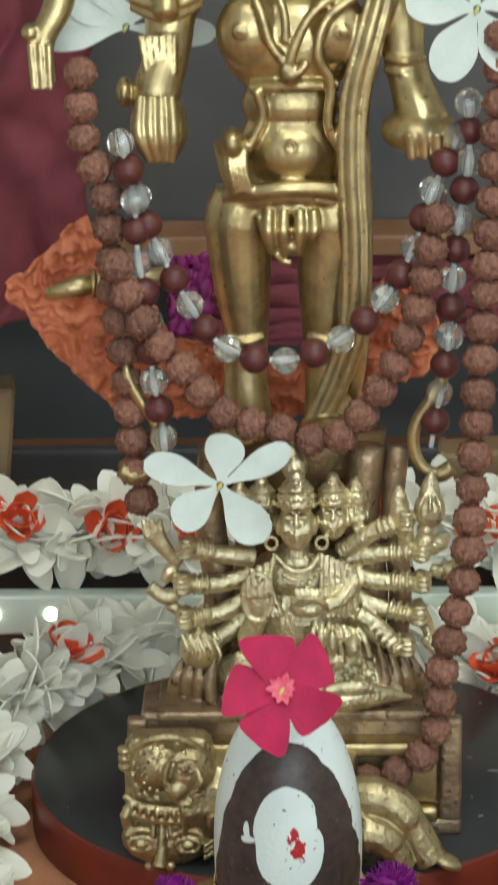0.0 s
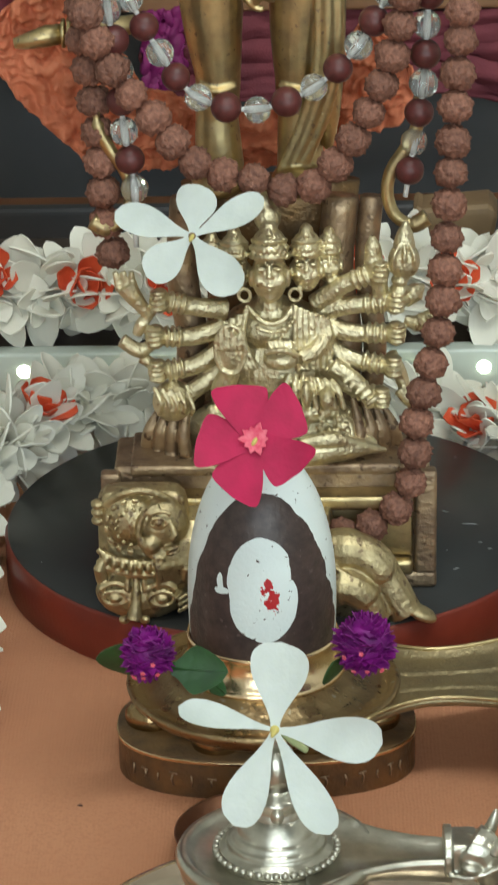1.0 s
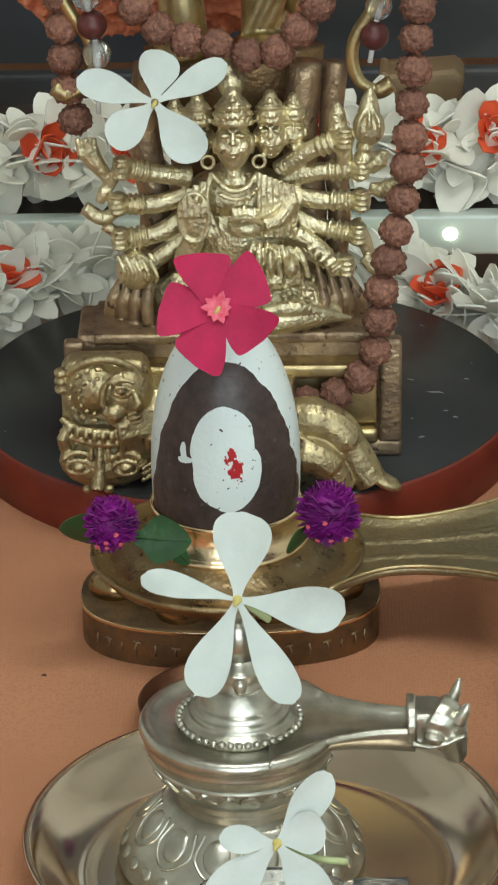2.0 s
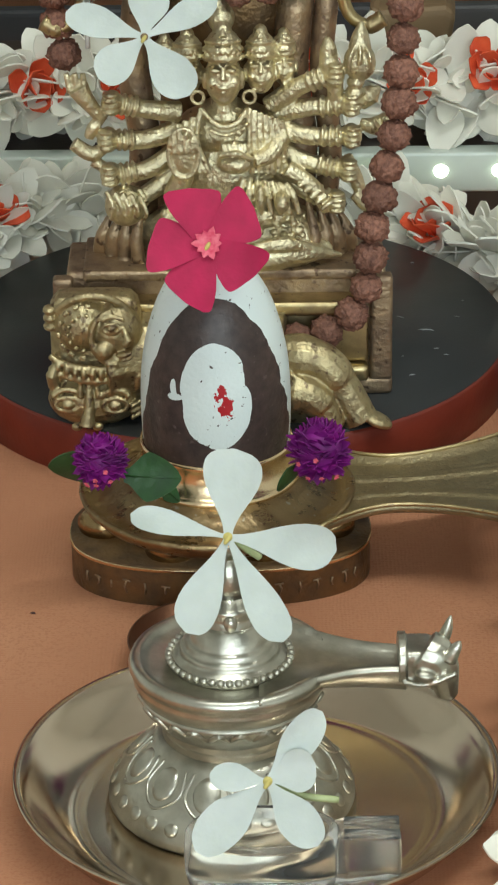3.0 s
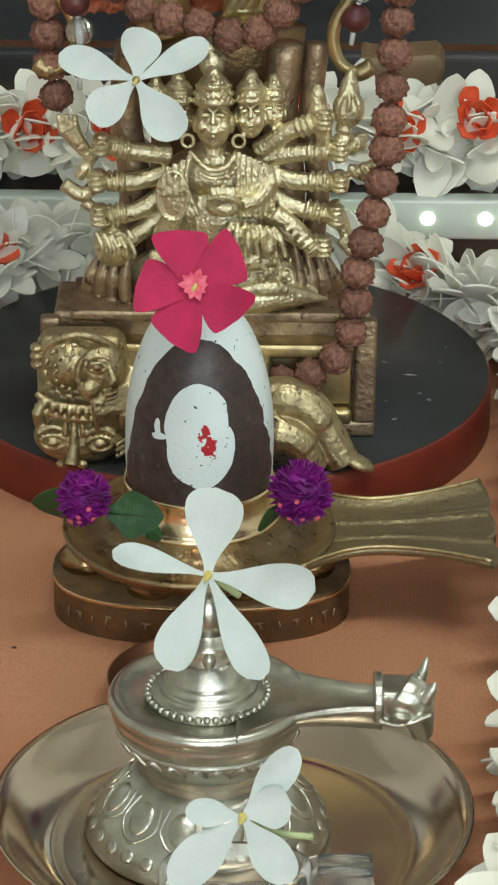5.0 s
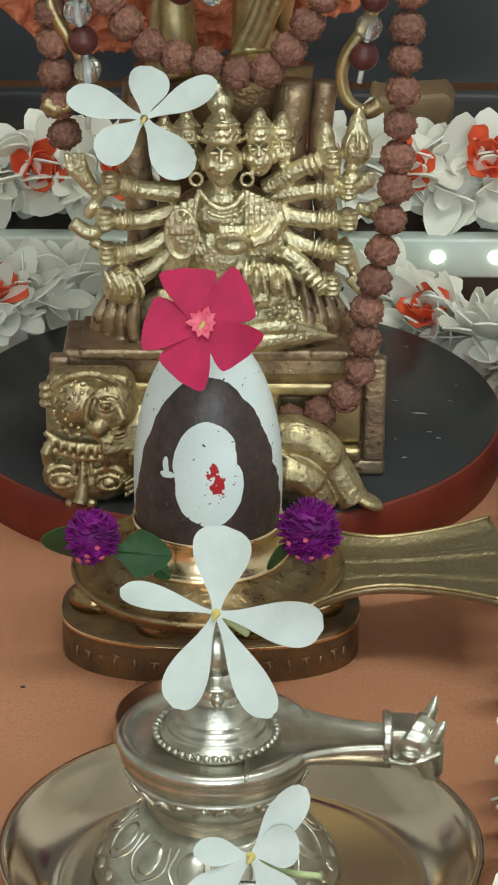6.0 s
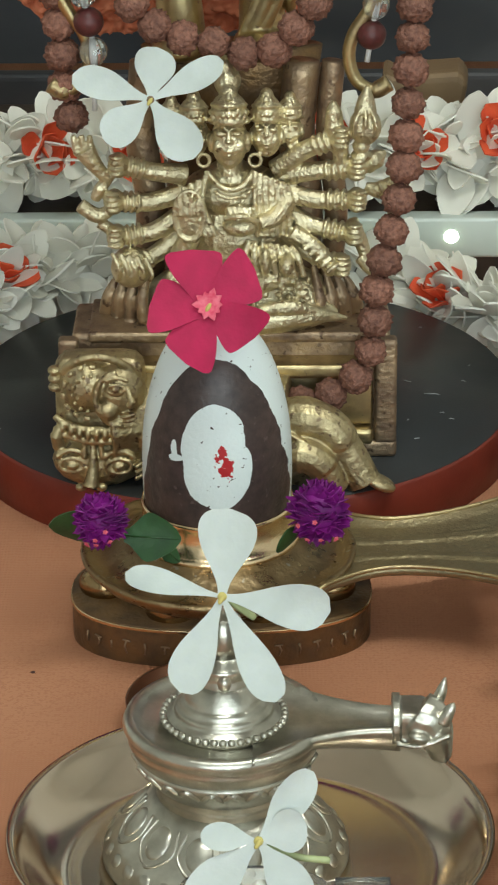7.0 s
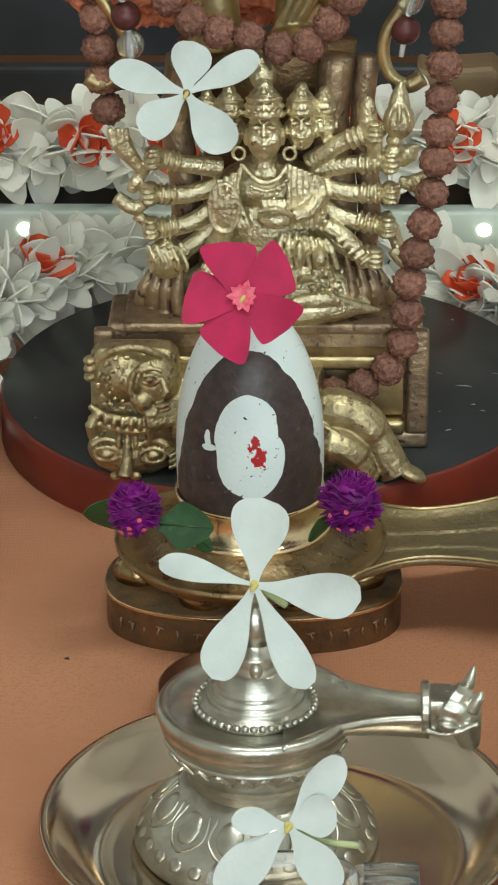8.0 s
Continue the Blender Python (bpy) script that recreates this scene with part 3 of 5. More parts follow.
def figure_relief():
    """The crouching brass figure before the pedestal: a broad relief face at one end, a bent leg at the other."""
    bm = bmesh.new()
    y = 0.0
    block(bm, -0.0570, -0.0260, y - 0.0070, y + 0.008, -0.0002, 0.0450, 0.0075)

    def arc(cx, cz, rx, rz, a0, a1, d, r, n=9, sag=0.0):
        """A raised line along part of an ellipse on the front."""
        pts = []
        for k in range(n):
            a = radians(a0 + (a1 - a0) * k / (n - 1))
            pts.append((cx + rx * math.cos(a), y - d + sag * math.cos(a) ** 2, cz + rz * math.sin(a)))
        tube(bm, pts, r, 8)

    # upper head: ridged hair, band over it, round cheek, eye, nose and lips
    ellipsoid(bm, (-0.0455, y - 0.006, 0.0360), (0.0095, 0.0075, 0.0098))
    ellipsoid(bm, (-0.0345, y - 0.006, 0.0335), (0.0088, 0.0085, 0.0100))
    for k in range(8):
        a = 75 + 26 * k
        arc(-0.0445, 0.0355, 0.0088, 0.0094, a, a + 14, 0.0128, 0.0010, 3)
        arc(-0.0445, 0.0355, 0.0058, 0.0064, a, a + 14, 0.0138, 0.0008, 3)
    arc(-0.0420, 0.0335, 0.0135, 0.0140, 30, 150, 0.0105, 0.0015, 9, 0.004)
    arc(-0.0345, 0.0335, 0.0080, 0.0098, 95, 275, 0.0135, 0.0011)
    arc(-0.0355, 0.0375, 0.0028, 0.0018, 0, 360, 0.0150, 0.0006, 12)
    ellipsoid(bm, (-0.0355, y - 0.0150, 0.0375), (0.0016, 0.0010, 0.0011))
    arc(-0.0350, 0.0385, 0.0042, 0.0030, 30, 150, 0.0145, 0.0008)
    tube(bm, [(-0.0318, y - 0.0145, 0.0385), (-0.0300, y - 0.0165, 0.0335), (-0.0312, y - 0.0160, 0.0320)], [0.0008, 0.0014, 0.0016], 8)
    ellipsoid(bm, (-0.0315, y - 0.0148, 0.0282), (0.0030, 0.0016, 0.0009), (0, -15, 0))
    ellipsoid(bm, (-0.0310, y - 0.0145, 0.0264), (0.0026, 0.0016, 0.0009), (0, -15, 0))
    ellipsoid(bm, (-0.0385, y - 0.0135, 0.0290), (0.0034, 0.0026, 0.0032))
    for z in (0.0405, 0.0375, 0.0345):
        ellipsoid(bm, (-0.0565, y - 0.0050, z), (0.0024, 0.0030, 0.0016))
    # beaded band with horn tips
    arc(-0.0410, 0.0262, 0.0160, 0.0045, 190, 350, 0.0125, 0.0013, 11, 0.004)
    arc(-0.0410, 0.0225, 0.0160, 0.0050, 190, 350, 0.0128, 0.0013, 11, 0.004)
    for k in range(10):
        s = -1 + 2 * k / 9
        ellipsoid(bm, (-0.0410 + 0.0130 * s, y - 0.0135 + 0.003 * s * s, 0.0202 + 0.0018 * s * s), (0.0011, 0.0014, 0.0021))
    for s, x in ((-1, -0.0555), (1, -0.0275)):
        tube(bm, [(x, y - 0.0090, 0.0140), (x + s * 0.0008, y - 0.0110, 0.0190), (x - s * 0.0012, y - 0.0100, 0.0240)], [0.0024, 0.0022, 0.0006], 8)
    # lower head: two large lidded eyes, brows, forehead folds, broad nose
    ellipsoid(bm, (-0.0425, y - 0.004, 0.0075), (0.0160, 0.0090, 0.0098))
    for x, tilt in ((-0.0352, -10), (-0.0512, 14)):
        arc(x, 0.0085, 0.0042, 0.0026, 0, 360, 0.0128 if x > -0.045 else 0.0118, 0.0008, 14)
        ellipsoid(bm, (x, y - (0.0132 if x > -0.045 else 0.0122), 0.0085), (0.0022, 0.0014, 0.0014))
        arc(x, 0.0095, 0.0056, 0.0044, 25, 155, 0.0126 if x > -0.045 else 0.0116, 0.0011)
    tube(bm, [(-0.0438, y - 0.0125, 0.0160), (-0.0440, y - 0.0142, 0.0080), (-0.0448, y - 0.0150, 0.0020)], [0.0011, 0.0016, 0.0030], 10)
    tube(bm, [(-0.0412, y - 0.0125, 0.0165), (-0.0408, y - 0.0130, 0.0115)], 0.0009, 8)
    tube(bm, [(-0.0466, y - 0.0122, 0.0165), (-0.0470, y - 0.0127, 0.0115)], 0.0009, 8)
    for x in (-0.0482, -0.0412):
        ellipsoid(bm, (x, y - 0.0138, 0.0012), (0.0020, 0.0018, 0.0015))
    for k in range(3):
        tube(bm, [(-0.0300, y - 0.0110, 0.0070 - 0.0022 * k), (-0.0262, y - 0.0080, 0.0082 - 0.0022 * k)], 0.0008, 6)
    # body behind, bent leg
    tube(bm, [(-0.040, y, 0.020), (-0.010, y + 0.006, 0.022), (0.022, y + 0.002, 0.022)], [0.016, 0.013, 0.013], 12)
    tube(bm, smooth_line([(0.0190, y - 0.004, 0.0180), (0.0255, y - 0.008, 0.0235), (0.0345, y - 0.009, 0.0215), (0.0415, y - 0.009, 0.0125), (0.0475, y - 0.010, 0.0010)]), [0.0080] * 8 + [0.0072] * 6 + [0.0062] * 7, 14)
    tube(bm, smooth_line([(0.0200, y - 0.010, 0.0100), (0.0270, y - 0.0155, 0.0140), (0.0335, y - 0.0150, 0.0095), (0.0380, y - 0.0140, 0.0005)]), [0.0068] * 7 + [0.0060] * 6 + [0.0050] * 6, 12)
    ellipsoid(bm, (0.0270, y - 0.004, 0.0100), (0.0140, 0.009, 0.0130))
    ellipsoid(bm, (0.0530, y - 0.011, 0.0014), (0.0060, 0.005, 0.0022), (0, 25, 0))
    tube(bm, smooth_line([(0.0180, y - 0.0145, 0.0235), (0.0260, y - 0.0178, 0.0200), (0.0330, y - 0.0180, 0.0150), (0.0400, y - 0.0160, 0.0040)]), 0.0009, 8)
    ob = finish("crouching_figure", bm, BRASS_CAST, loc=(-0.0115, 0.2225, 0.0210))
    remesh(ob, 0.00045, 1)
    return tagged(ob, "small crouching cast brass figure, worn bright on the raised parts", "statue")


figure_relief()


def seated_figure():
    """The seated many-armed brass figure on its tarnished seat, in a front grid of about 0.14 mm."""
    bm = bmesh.new()

    def P(a, b, d=0.0):
        return Vector((a * 0.000138, -d, b * 0.0001465 + 0.368 * d))

    def E(a, b, ra, rb, rd, d=0.0, rot=0):
        ellipsoid(bm, P(a, b, d), (ra * 0.000138, rd, rb * 0.000146), (0, rot, 0), 14, 10)

    def T(pts, radii, segs=10, steps=4):
        line = smooth_line([P(*p) for p in pts], steps)
        tube(bm, line, [r * 0.00014 for r in (radii if isinstance(radii, (list, tuple)) else [radii])], segs)

    # lap, crossed legs, cloth that ends in a point
    E(20, 92, 240, 92, 0.015, 0.003)
    E(45, 60, 225, 54, 0.016, 0.006)
    T([(-170, 85, 0.012), (-70, 50, 0.018), (60, 30, 0.020), (190, 45, 0.016), (285, 36, 0.010)], [34, 40, 32, 26, 5])
    T([(70, 55, 0.021), (150, 66, 0.020), (250, 42, 0.013)], [16, 20, 6])
    T([(-150, 130, 0.014), (-60, 105, 0.019), (40, 120, 0.019), (160, 140, 0.012)], [26, 30, 28, 20])
    for k in range(6):
        T([(70 + 26 * k, 40 + 4 * k, 0.0215 - 0.001 * k), (95 + 26 * k, 18 + 5 * k, 0.0200 - 0.001 * k)], 4, 6)
    for k in range(7):
        T([(45 + 17 * k, 232 - 3 * k, 0.0155), (38 + 21 * k, 190, 0.0180), (48 + 22 * k, 140, 0.0180)], [7, 9, 7], 8)
    E(138, 170, 20, 24, 0.005, 0.0215)
    E(86, 178, 13, 34, 0.004, 0.0205)
    T([(150, 250, 0.011), (215, 205, 0.012), (250, 150, 0.010)], [24, 20, 18])
    for f in range(5):
        T([(178 + 14 * f, 206 - 14 * f, 0.0150), (206 + 14 * f, 226 - 14 * f, 0.0135)], 6, 8)
    # torso, shoulders, draped shawl
    E(12, 250, 128, 128, 0.012, 0.001)
    E(12, 352, 132, 66, 0.0120, 0.001)
    E(0, 392, 62, 34, 0.0095, 0.003)
    E(10, 290, 158, 105, 0.0060)
    for k in range(7):
        T([(62 + 13 * k, 398 - 5 * k, 0.0120 - 0.0003 * k), (60 + 15 * k, 320, 0.0142 - 0.0007 * k), (66 + 13 * k, 236, 0.0135 - 0.0007 * k)], 6, 8)
    for k in range(4):
        T([(-58 - 18 * k, 388 - 9 * k, 0.0112), (-66 - 15 * k, 320, 0.0128), (-36 - 12 * k, 240, 0.0140)], 7, 8)
    T([(-58, 400, 0.0105), (-24, 362, 0.0135), (4, 352, 0.0142), (34, 364, 0.0135), (60, 402, 0.0105)], 7)
    for k in range(9):
        E(-32 + 9 * k, 345 - 12 * math.sin(k / 8 * math.pi), 5, 5, 0.0011, 0.0146)
    for k in range(7):
        E(6 + 8 * k, 292 + 11 * k, 7, 5, 0.0012, 0.0148, -40)
    # folded hands before the belly
    E(22, 300, 36, 14, 0.005, 0.0150)
    E(26, 268, 46, 26, 0.006, 0.0155)
    for k in range(5):
        T([(-4 + 13 * k, 312, 0.0190), (0 + 13 * k, 294, 0.0200)], 6, 8)
    T([(-14, 282, 0.0200), (28, 288, 0.0218), (68, 274, 0.0190)], 7, 8)
    T([(70, 270, 0.0170), (110, 286, 0.0140), (140, 330, 0.0090)], [20, 22, 24])
    # heads: the main one, and others turned to both sides behind it
    def head(a, b, k, d):
        E(a, b, 45 * k, 63 * k, 0.0085 * k, d)
        f = d + 0.0078 * k
        T([(a, b + 22 * k, f), (a, b + 2 * k, f + 0.0013), (a, b - 8 * k, f + 0.0017)], [5 * k, 7 * k, 10 * k], 8)
        E(a, b - 26 * k, 17 * k, 5 * k, 0.0016, f - 0.0003)
        E(a, b - 36 * k, 13 * k, 5 * k, 0.0016, f - 0.0008)
        E(a, b - 52 * k, 15 * k, 9 * k, 0.0024, f - 0.0028)
        for q in (-1, 1):
            E(a + q * 20 * k, b + 14 * k, 13 * k, 6 * k, 0.0013, f - 0.0010, q * 8)
            T([(a + q * 36 * k, b + 26 * k, f - 0.0026), (a + q * 20 * k, b + 33 * k, f - 0.0008), (a + q * 5 * k, b + 25 * k, f)], 3.5 * k, 6)
            E(a + q * 24 * k, b - 14 * k, 15 * k, 16 * k, 0.0022, f - 0.0022)
            E(a + q * 45 * k, b - 4 * k, 8 * k, 24 * k, 0.0030, d)
        for dz, w, r in ((48, 45, 9), (68, 44, 8), (86, 41, 6)):
            T([(a - w * k, b + dz * k, d + 0.0005), (a - w * 0.6 * k, b + (dz - 5) * k, d + 0.0062 * k), (a, b + (dz - 7) * k, d + 0.0084 * k), (a + w * 0.6 * k, b + (dz - 5) * k, d + 0.0062 * k), (a + w * k, b + dz * k, d + 0.0005)], r * k, 8)
        for j in range(7):
            E(a + (j - 3) * 13 * k, b + 57 * k, 5 * k, 6 * k, 0.0016, d + (0.0085 - 0.0005 * (j - 3) ** 2) * k)
        E(a, b + 78 * k, 42 * k, 36 * k, 0.0072 * k, d)
        T([(a, b + 92 * k, d + 0.0075 * k), (a, b + 112 * k, d + 0.0060 * k)], [12 * k, 5 * k], 8)
        E(a, b + 112 * k, 22 * k, 24 * k, 0.0050 * k, d - 0.001)

    head(0, 472, 1.0, 0.0100)
    head(90, 486, 0.82, 0.0065)
    head(146, 498, 0.68, 0.0020)
    head(-86, 484, 0.80, 0.0060)
    head(-142, 494, 0.66, 0.0015)
    E(-4, 615, 34, 34, 0.006, 0.004)
    E(-12, 650, 26, 26, 0.005, 0.002)
    E(0, 410, 34, 40, 0.008, 0.004)
    for a in (-62, 62):
        T([(a + 15 * math.cos(t), 424 + 15 * math.sin(t), 0.0120) for t in [k * math.pi / 4 for k in range(9)]], 5, 6, 2)
    # open palm with raised fingers in a rim
    E(-98, 290, 36, 58, 0.0035, 0.0150)
    T([(-98 + 37 * math.cos(t), 290 + 60 * math.sin(t), 0.0175) for t in [k * math.pi / 6 for k in range(13)]], 6, 8, 2)
    for k in range(4):
        T([(-122 + 15 * k, 290, 0.0180), (-122 + 15 * k, (330, 340, 338, 326)[k], 0.0180)], [7, 5], 8)
    T([(-98, 240, 0.014), (-120, 190, 0.012), (-110, 150, 0.012)], [26, 30, 30])
    # the fan of arms: shoulder, elbow, wrist, each with three bangles and a fist
    right = [((110, 402), (180, 448), (258, 478)), ((115, 384), (200, 398), (298, 404)), ((118, 352), (205, 330), (300, 328)),
             ((115, 318), (195, 268), (292, 246)), ((105, 280), (180, 208), (262, 168))]
    left = [((-108, 392), (-185, 398), (-262, 414)), ((-112, 350), (-195, 324), (-275, 326)), ((-112, 300), (-190, 252), (-270, 240)), ((-105, 260), (-180, 200), (-238, 168))]
    for side, flip in ((right, 1), (left, -1)):
        for i, (a, b, c) in enumerate(side):
            d = 0.0040 - 0.0008 * (i % 2)
            T([(*a, d), (*b, d + 0.0030), (*c, d + 0.0045)], [26, 23, 21], 12)
            for f in (0.40, 0.58, 0.76):
                q = [[b[k] + (c[k] - b[k]) * g for k in (0, 1)] for g in (f - 0.035, f + 0.035)]
                T([(*q[0], d + 0.0030 + 0.0015 * f), (*q[1], d + 0.0032 + 0.0015 * f)], 28, 12, 1)
            E(c[0] + flip * 8, c[1], 27, 30, 0.0050, d + 0.0050)
            for k in range(4):
                E(c[0] + flip * 12, c[1] - 20 + 13 * k, 20, 6, 0.0028, d + 0.0085)
    E(-245, 165, 52, 50, 0.007, 0.008)
    for k in range(5):
        T([(-290 + 20 * k, 200 - 3 * k, 0.0130), (-272 + 20 * k, 160 - 3 * k, 0.0150), (-280 + 20 * k, 130, 0.0130)], 6, 8)
    # what the fists hold
    T([(270, 410, 0.008), (266, 470, 0.009), (250, 510, 0.009)], [18, 22, 24])
    T([(254, 500, 0.009), (252, 540, 0.009), (250, 566, 0.009)], [24, 20, 6])
    for b, r in ((412, 28), (436, 25), (458, 22)):
        E(318, b, r, 14, 0.0040, 0.0090)
    E(328, 505, 40, 44, 0.0055, 0.0085)
    for k in range(3):
        T([(300 + 26 * k, 480, 0.0125), (304 + 24 * k, 515, 0.0140), (318 + 10 * k, 545, 0.0110)], 5, 8)
    T([(328, 540, 0.0085), (330, 572, 0.0085), (332, 600, 0.0085)], [28, 20, 5])
    T([(330, 400, 0.007), (355, 428, 0.007), (378, 446, 0.007)], [14, 26, 5])
    T([(330, 360, 0.008), (368, 352, 0.009), (415, 375, 0.009), (428, 388, 0.009)], [12, 24, 22, 6])
    T([(420, 384, 0.009), (424, 340, 0.009), (398, 302, 0.009), (384, 290, 0.009)], [10, 16, 10, 5])
    for k in range(3):
        T([(362 + 20 * k, 366 + 7 * k, 0.0125), (376 + 18 * k, 336 + 9 * k, 0.0125)], 5, 8)
    T([(296, 280, 0.008), (318, 230, 0.008), (330, 196, 0.008)], [16, 18, 16])
    T([(318, 190, 0.009), (350, 160, 0.010), (382, 162, 0.010), (402, 192, 0.010)], [18, 22, 16, 4])
    T([(-282, 400, 0.007), (-318, 355, 0.008), (-330, 330, 0.008)], [12, 16, 12])
    T([(-300, 380, 0.008), (-335, 425, 0.009), (-352, 452, 0.009)], [14, 22, 28])
    for k in (-1, 0, 1):
        T([(-352 + 17 * k, 440, 0.0095), (-358 + 20 * k, 486, 0.0095)], [10, 7], 8)
    T([(-285, 310, 0.007), (-325, 292, 0.008), (-368, 318, 0.008)], [13, 20, 18])
    T([(-285, 250, 0.007), (-320, 275, 0.007)], [14, 16])
    rng = random.Random(3)
    for k in range(90):
        a, b = rng.uniform(-150, 200), rng.uniform(40, 150)
        E(a, b, rng.uniform(5, 11), rng.uniform(5, 11), 0.0018, 0.0155 + 0.004 * (1 - abs(a - 25) / 190))
    ob = finish("seated_figure", bm, BRASS_PALE, loc=(-0.0089, 0.2520, 0.0612))
    remesh(ob, 0.00042, 1)
    tagged(ob, "seated pale brass figure with a fan of many arms", "statue")

    # the seat it rests on: a tarnished cushion with licks of flame at both ends
    bm = bmesh.new()
    E(15, 35, 322, 56, 0.017, -0.006)
    E(15, 85, 300, 60, 0.013, -0.008)
    for q in (-1, 1):
        for k in range(4):
            T([(15 + q * (318 - 34 * k), 10, -0.002 + 0.004 * k), (15 + q * (308 - 30 * k), 70, 0.001 + 0.003 * k), (15 + q * (280 - 26 * k), 128 + 8 * k, 0.002 * k)], [18, 16, 7], 8)
    T([(-290, 0, 0.006), (-150, -14, 0.012), (15, -16, 0.014), (180, -14, 0.012), (310, 0, 0.006)], 14)
    seat = finish("figure_seat", bm, BRASS_DARK, loc=(-0.0111, 0.2520, 0.0640))
    remesh(seat, 0.0006, 2)
    tagged(seat, "tarnished brown brass seat under the many-armed figure", "seat")


seated_figure()


def standing_figure():
    """The tall brass figure, in a front grid of about 0.19 mm."""
    bm = bmesh.new()

    def P(a, b, d=0.0):
        return Vector((a * 0.00019, -d, b * 0.0002))

    def E(a, b, ra, rb, rd, d=0.0, rot=0):
        ellipsoid(bm, P(a, b, d), (ra * 0.00019, rd, rb * 0.0002), (0, rot, 0), 20, 14)

    def T(pts, radii, segs=20, steps=6, flat=1.0):
        line = smooth_line([P(*p) for p in pts], steps)
        if isinstance(radii, (list, tuple)):
            k = len(radii) - 1
            rr = []
            for i in range(len(line)):
                s = i / (len(line) - 1) * k
                j = min(int(s), k - 1)
                rr.append((radii[j] + (radii[j + 1] - radii[j]) * (s - j)) * 0.000195)
        else:
            rr = [radii * 0.000195] * len(line)
        tube(bm, line, rr, segs, flat)

    # legs and feet
    T([(-85, -30, 0), (-88, 60, 0), (-85, 130, 0), (-92, 220, 0), (-95, 320, 0), (-80, 360, 0)], [44, 38, 40, 52, 62, 60])
    T([(62, -30, 0), (60, 60, 0), (58, 130, 0), (62, 220, 0), (72, 320, 0), (60, 360, 0)], [42, 38, 40, 52, 64, 60])
    for a in (-86, 59):
        T([(a - 36, 122, 0.006), (a, 116, 0.009), (a + 36, 122, 0.006)], 5)
        E(a, -40, 50, 26, 0.016, 0.008)
    # hips, belt, loops of cloth
    E(-8, 360, 128, 52, 0.013)
    T([(-120, 372, 0.007), (-60, 385, 0.012), (0, 392, 0.014), (60, 388, 0.012), (100, 372, 0.008)], 15)
    T([(-120, 355, 0.008), (0, 375, 0.014), (105, 355, 0.008)], 8)
    T([(-80, 370, 0.011), (0, 405, 0.013), (85, 375, 0.010)], 6)
    for a, lo in ((-40, 280), (-14, 275), (14, 275), (38, 300)):
        T([(a, 352, 0.012), (a * 1.05, 320, 0.0145), (a * 0.9, lo, 0.013)], [9, 13, 8])
    E(0, 290, 22, 13, 0.003, 0.0125)
    T([(-60, 345, 0.012), (-45, 300, 0.013), (-20, 268, 0.013), (0, 262, 0.013)], 6)
    # belly, waist band, chest
    E(0, 452, 94, 84, 0.0138)
    E(0, 448, 58, 46, 0.006, 0.0095)
    T([(8 * math.cos(t), 464 + 10 * math.sin(t), 0.0152) for t in [k * math.pi / 4 for k in range(9)]], 2.5, 6, 2)
    E(0, 525, 88, 62, 0.012)
    T([(-72, 560, 0.009), (0, 566, 0.0135), (85, 563, 0.009)], 11)
    E(0, 625, 125, 92, 0.014)
    E(-70, 650, 62, 66, 0.009, 0.006)
    E(78, 650, 62, 66, 0.009, 0.006)
    E(0, 760, 90, 60, 0.012)
    for a, b in ((-88, 660), (90, 658)):
        T([(a + 11 * math.cos(t), b + 10 * math.sin(t), 0.0148) for t in [k * math.pi / 4 for k in range(9)]], 3, 6, 2)
        E(a, b, 5, 5, 0.0012, 0.0148)
    # cords over the chest and belly
    T([(-72, 740, 0.013), (-50, 690, 0.0150), (-35, 640, 0.0155), (-5, 600, 0.015)], 9)
    T([(-30, 740, 0.013), (-10, 690, 0.0150), (-8, 640, 0.0155)], 8)
    T([(110, 740, 0.012), (40, 690, 0.0150), (10, 640, 0.0160), (-2, 605, 0.0160)], 9)
    T([(130, 725, 0.012), (65, 680, 0.0150), (48, 620, 0.0160), (70, 570, 0.014), (65, 500, 0.013), (85, 455, 0.011)], 9)
    T([(-15, 600, 0.016), (10, 590, 0.0165), (30, 610, 0.016)], 9)
    T([(-60, 560, 0.012), (-50, 510, 0.011), (-75, 460, 0.011), (-100, 430, 0.011)], 9)
    E(0, 588, 20, 18, 0.004, 0.0145)
    # long shawl at one side
    for da, r in ((0, 13), (20, 10), (-18, 7)):
        T([(165 + da, 745, 0.011), (135 + da, 640, 0.013), (110 + da, 540, 0.013), (106 + da, 420, 0.013), (112 + da, 300, 0.013), (108 + da, 160, 0.012), (80 + da, 60, 0.010), (40 + da, -30, 0.009)], r)
    E(112, 300, 34, 300, 0.008, 0.004)
    T([(92, 70, 0.010), (80, 20, 0.010), (55, -20, 0.010)], 8)
    # hand resting at the hip
    T([(-120, 470, 0.008), (-110, 420, 0.010), (-95, 380, 0.012)], [20, 18, 14])
    for k in range(4):
        T([(-112 + 10 * k, 465, 0.0125), (-108 + 9 * k, 425, 0.0140), (-98 + 9 * k, 385, 0.0135)], 6)
    E(-104, 468, 22, 26, 0.007, 0.010)
    # raised arms with bangles
    T([(165, 800, 0), (190, 700, 0.003), (200, 610, 0.006), (215, 555, 0.010), (235, 500, 0.016)], [48, 46, 36, 38, 46])
    for b in (610, 590):
        T([(165, b, 0.010), (200, b - 4, 0.014), (236, b, 0.010)], 7)
    E(225, 492, 68, 40, 0.014, 0.014)
    for k in range(4):
        T([(205 + 24 * k, 500, 0.026), (212 + 22 * k, 455, 0.026)], [12, 9])
    E(275, 505, 18, 12, 0.006, 0.022)
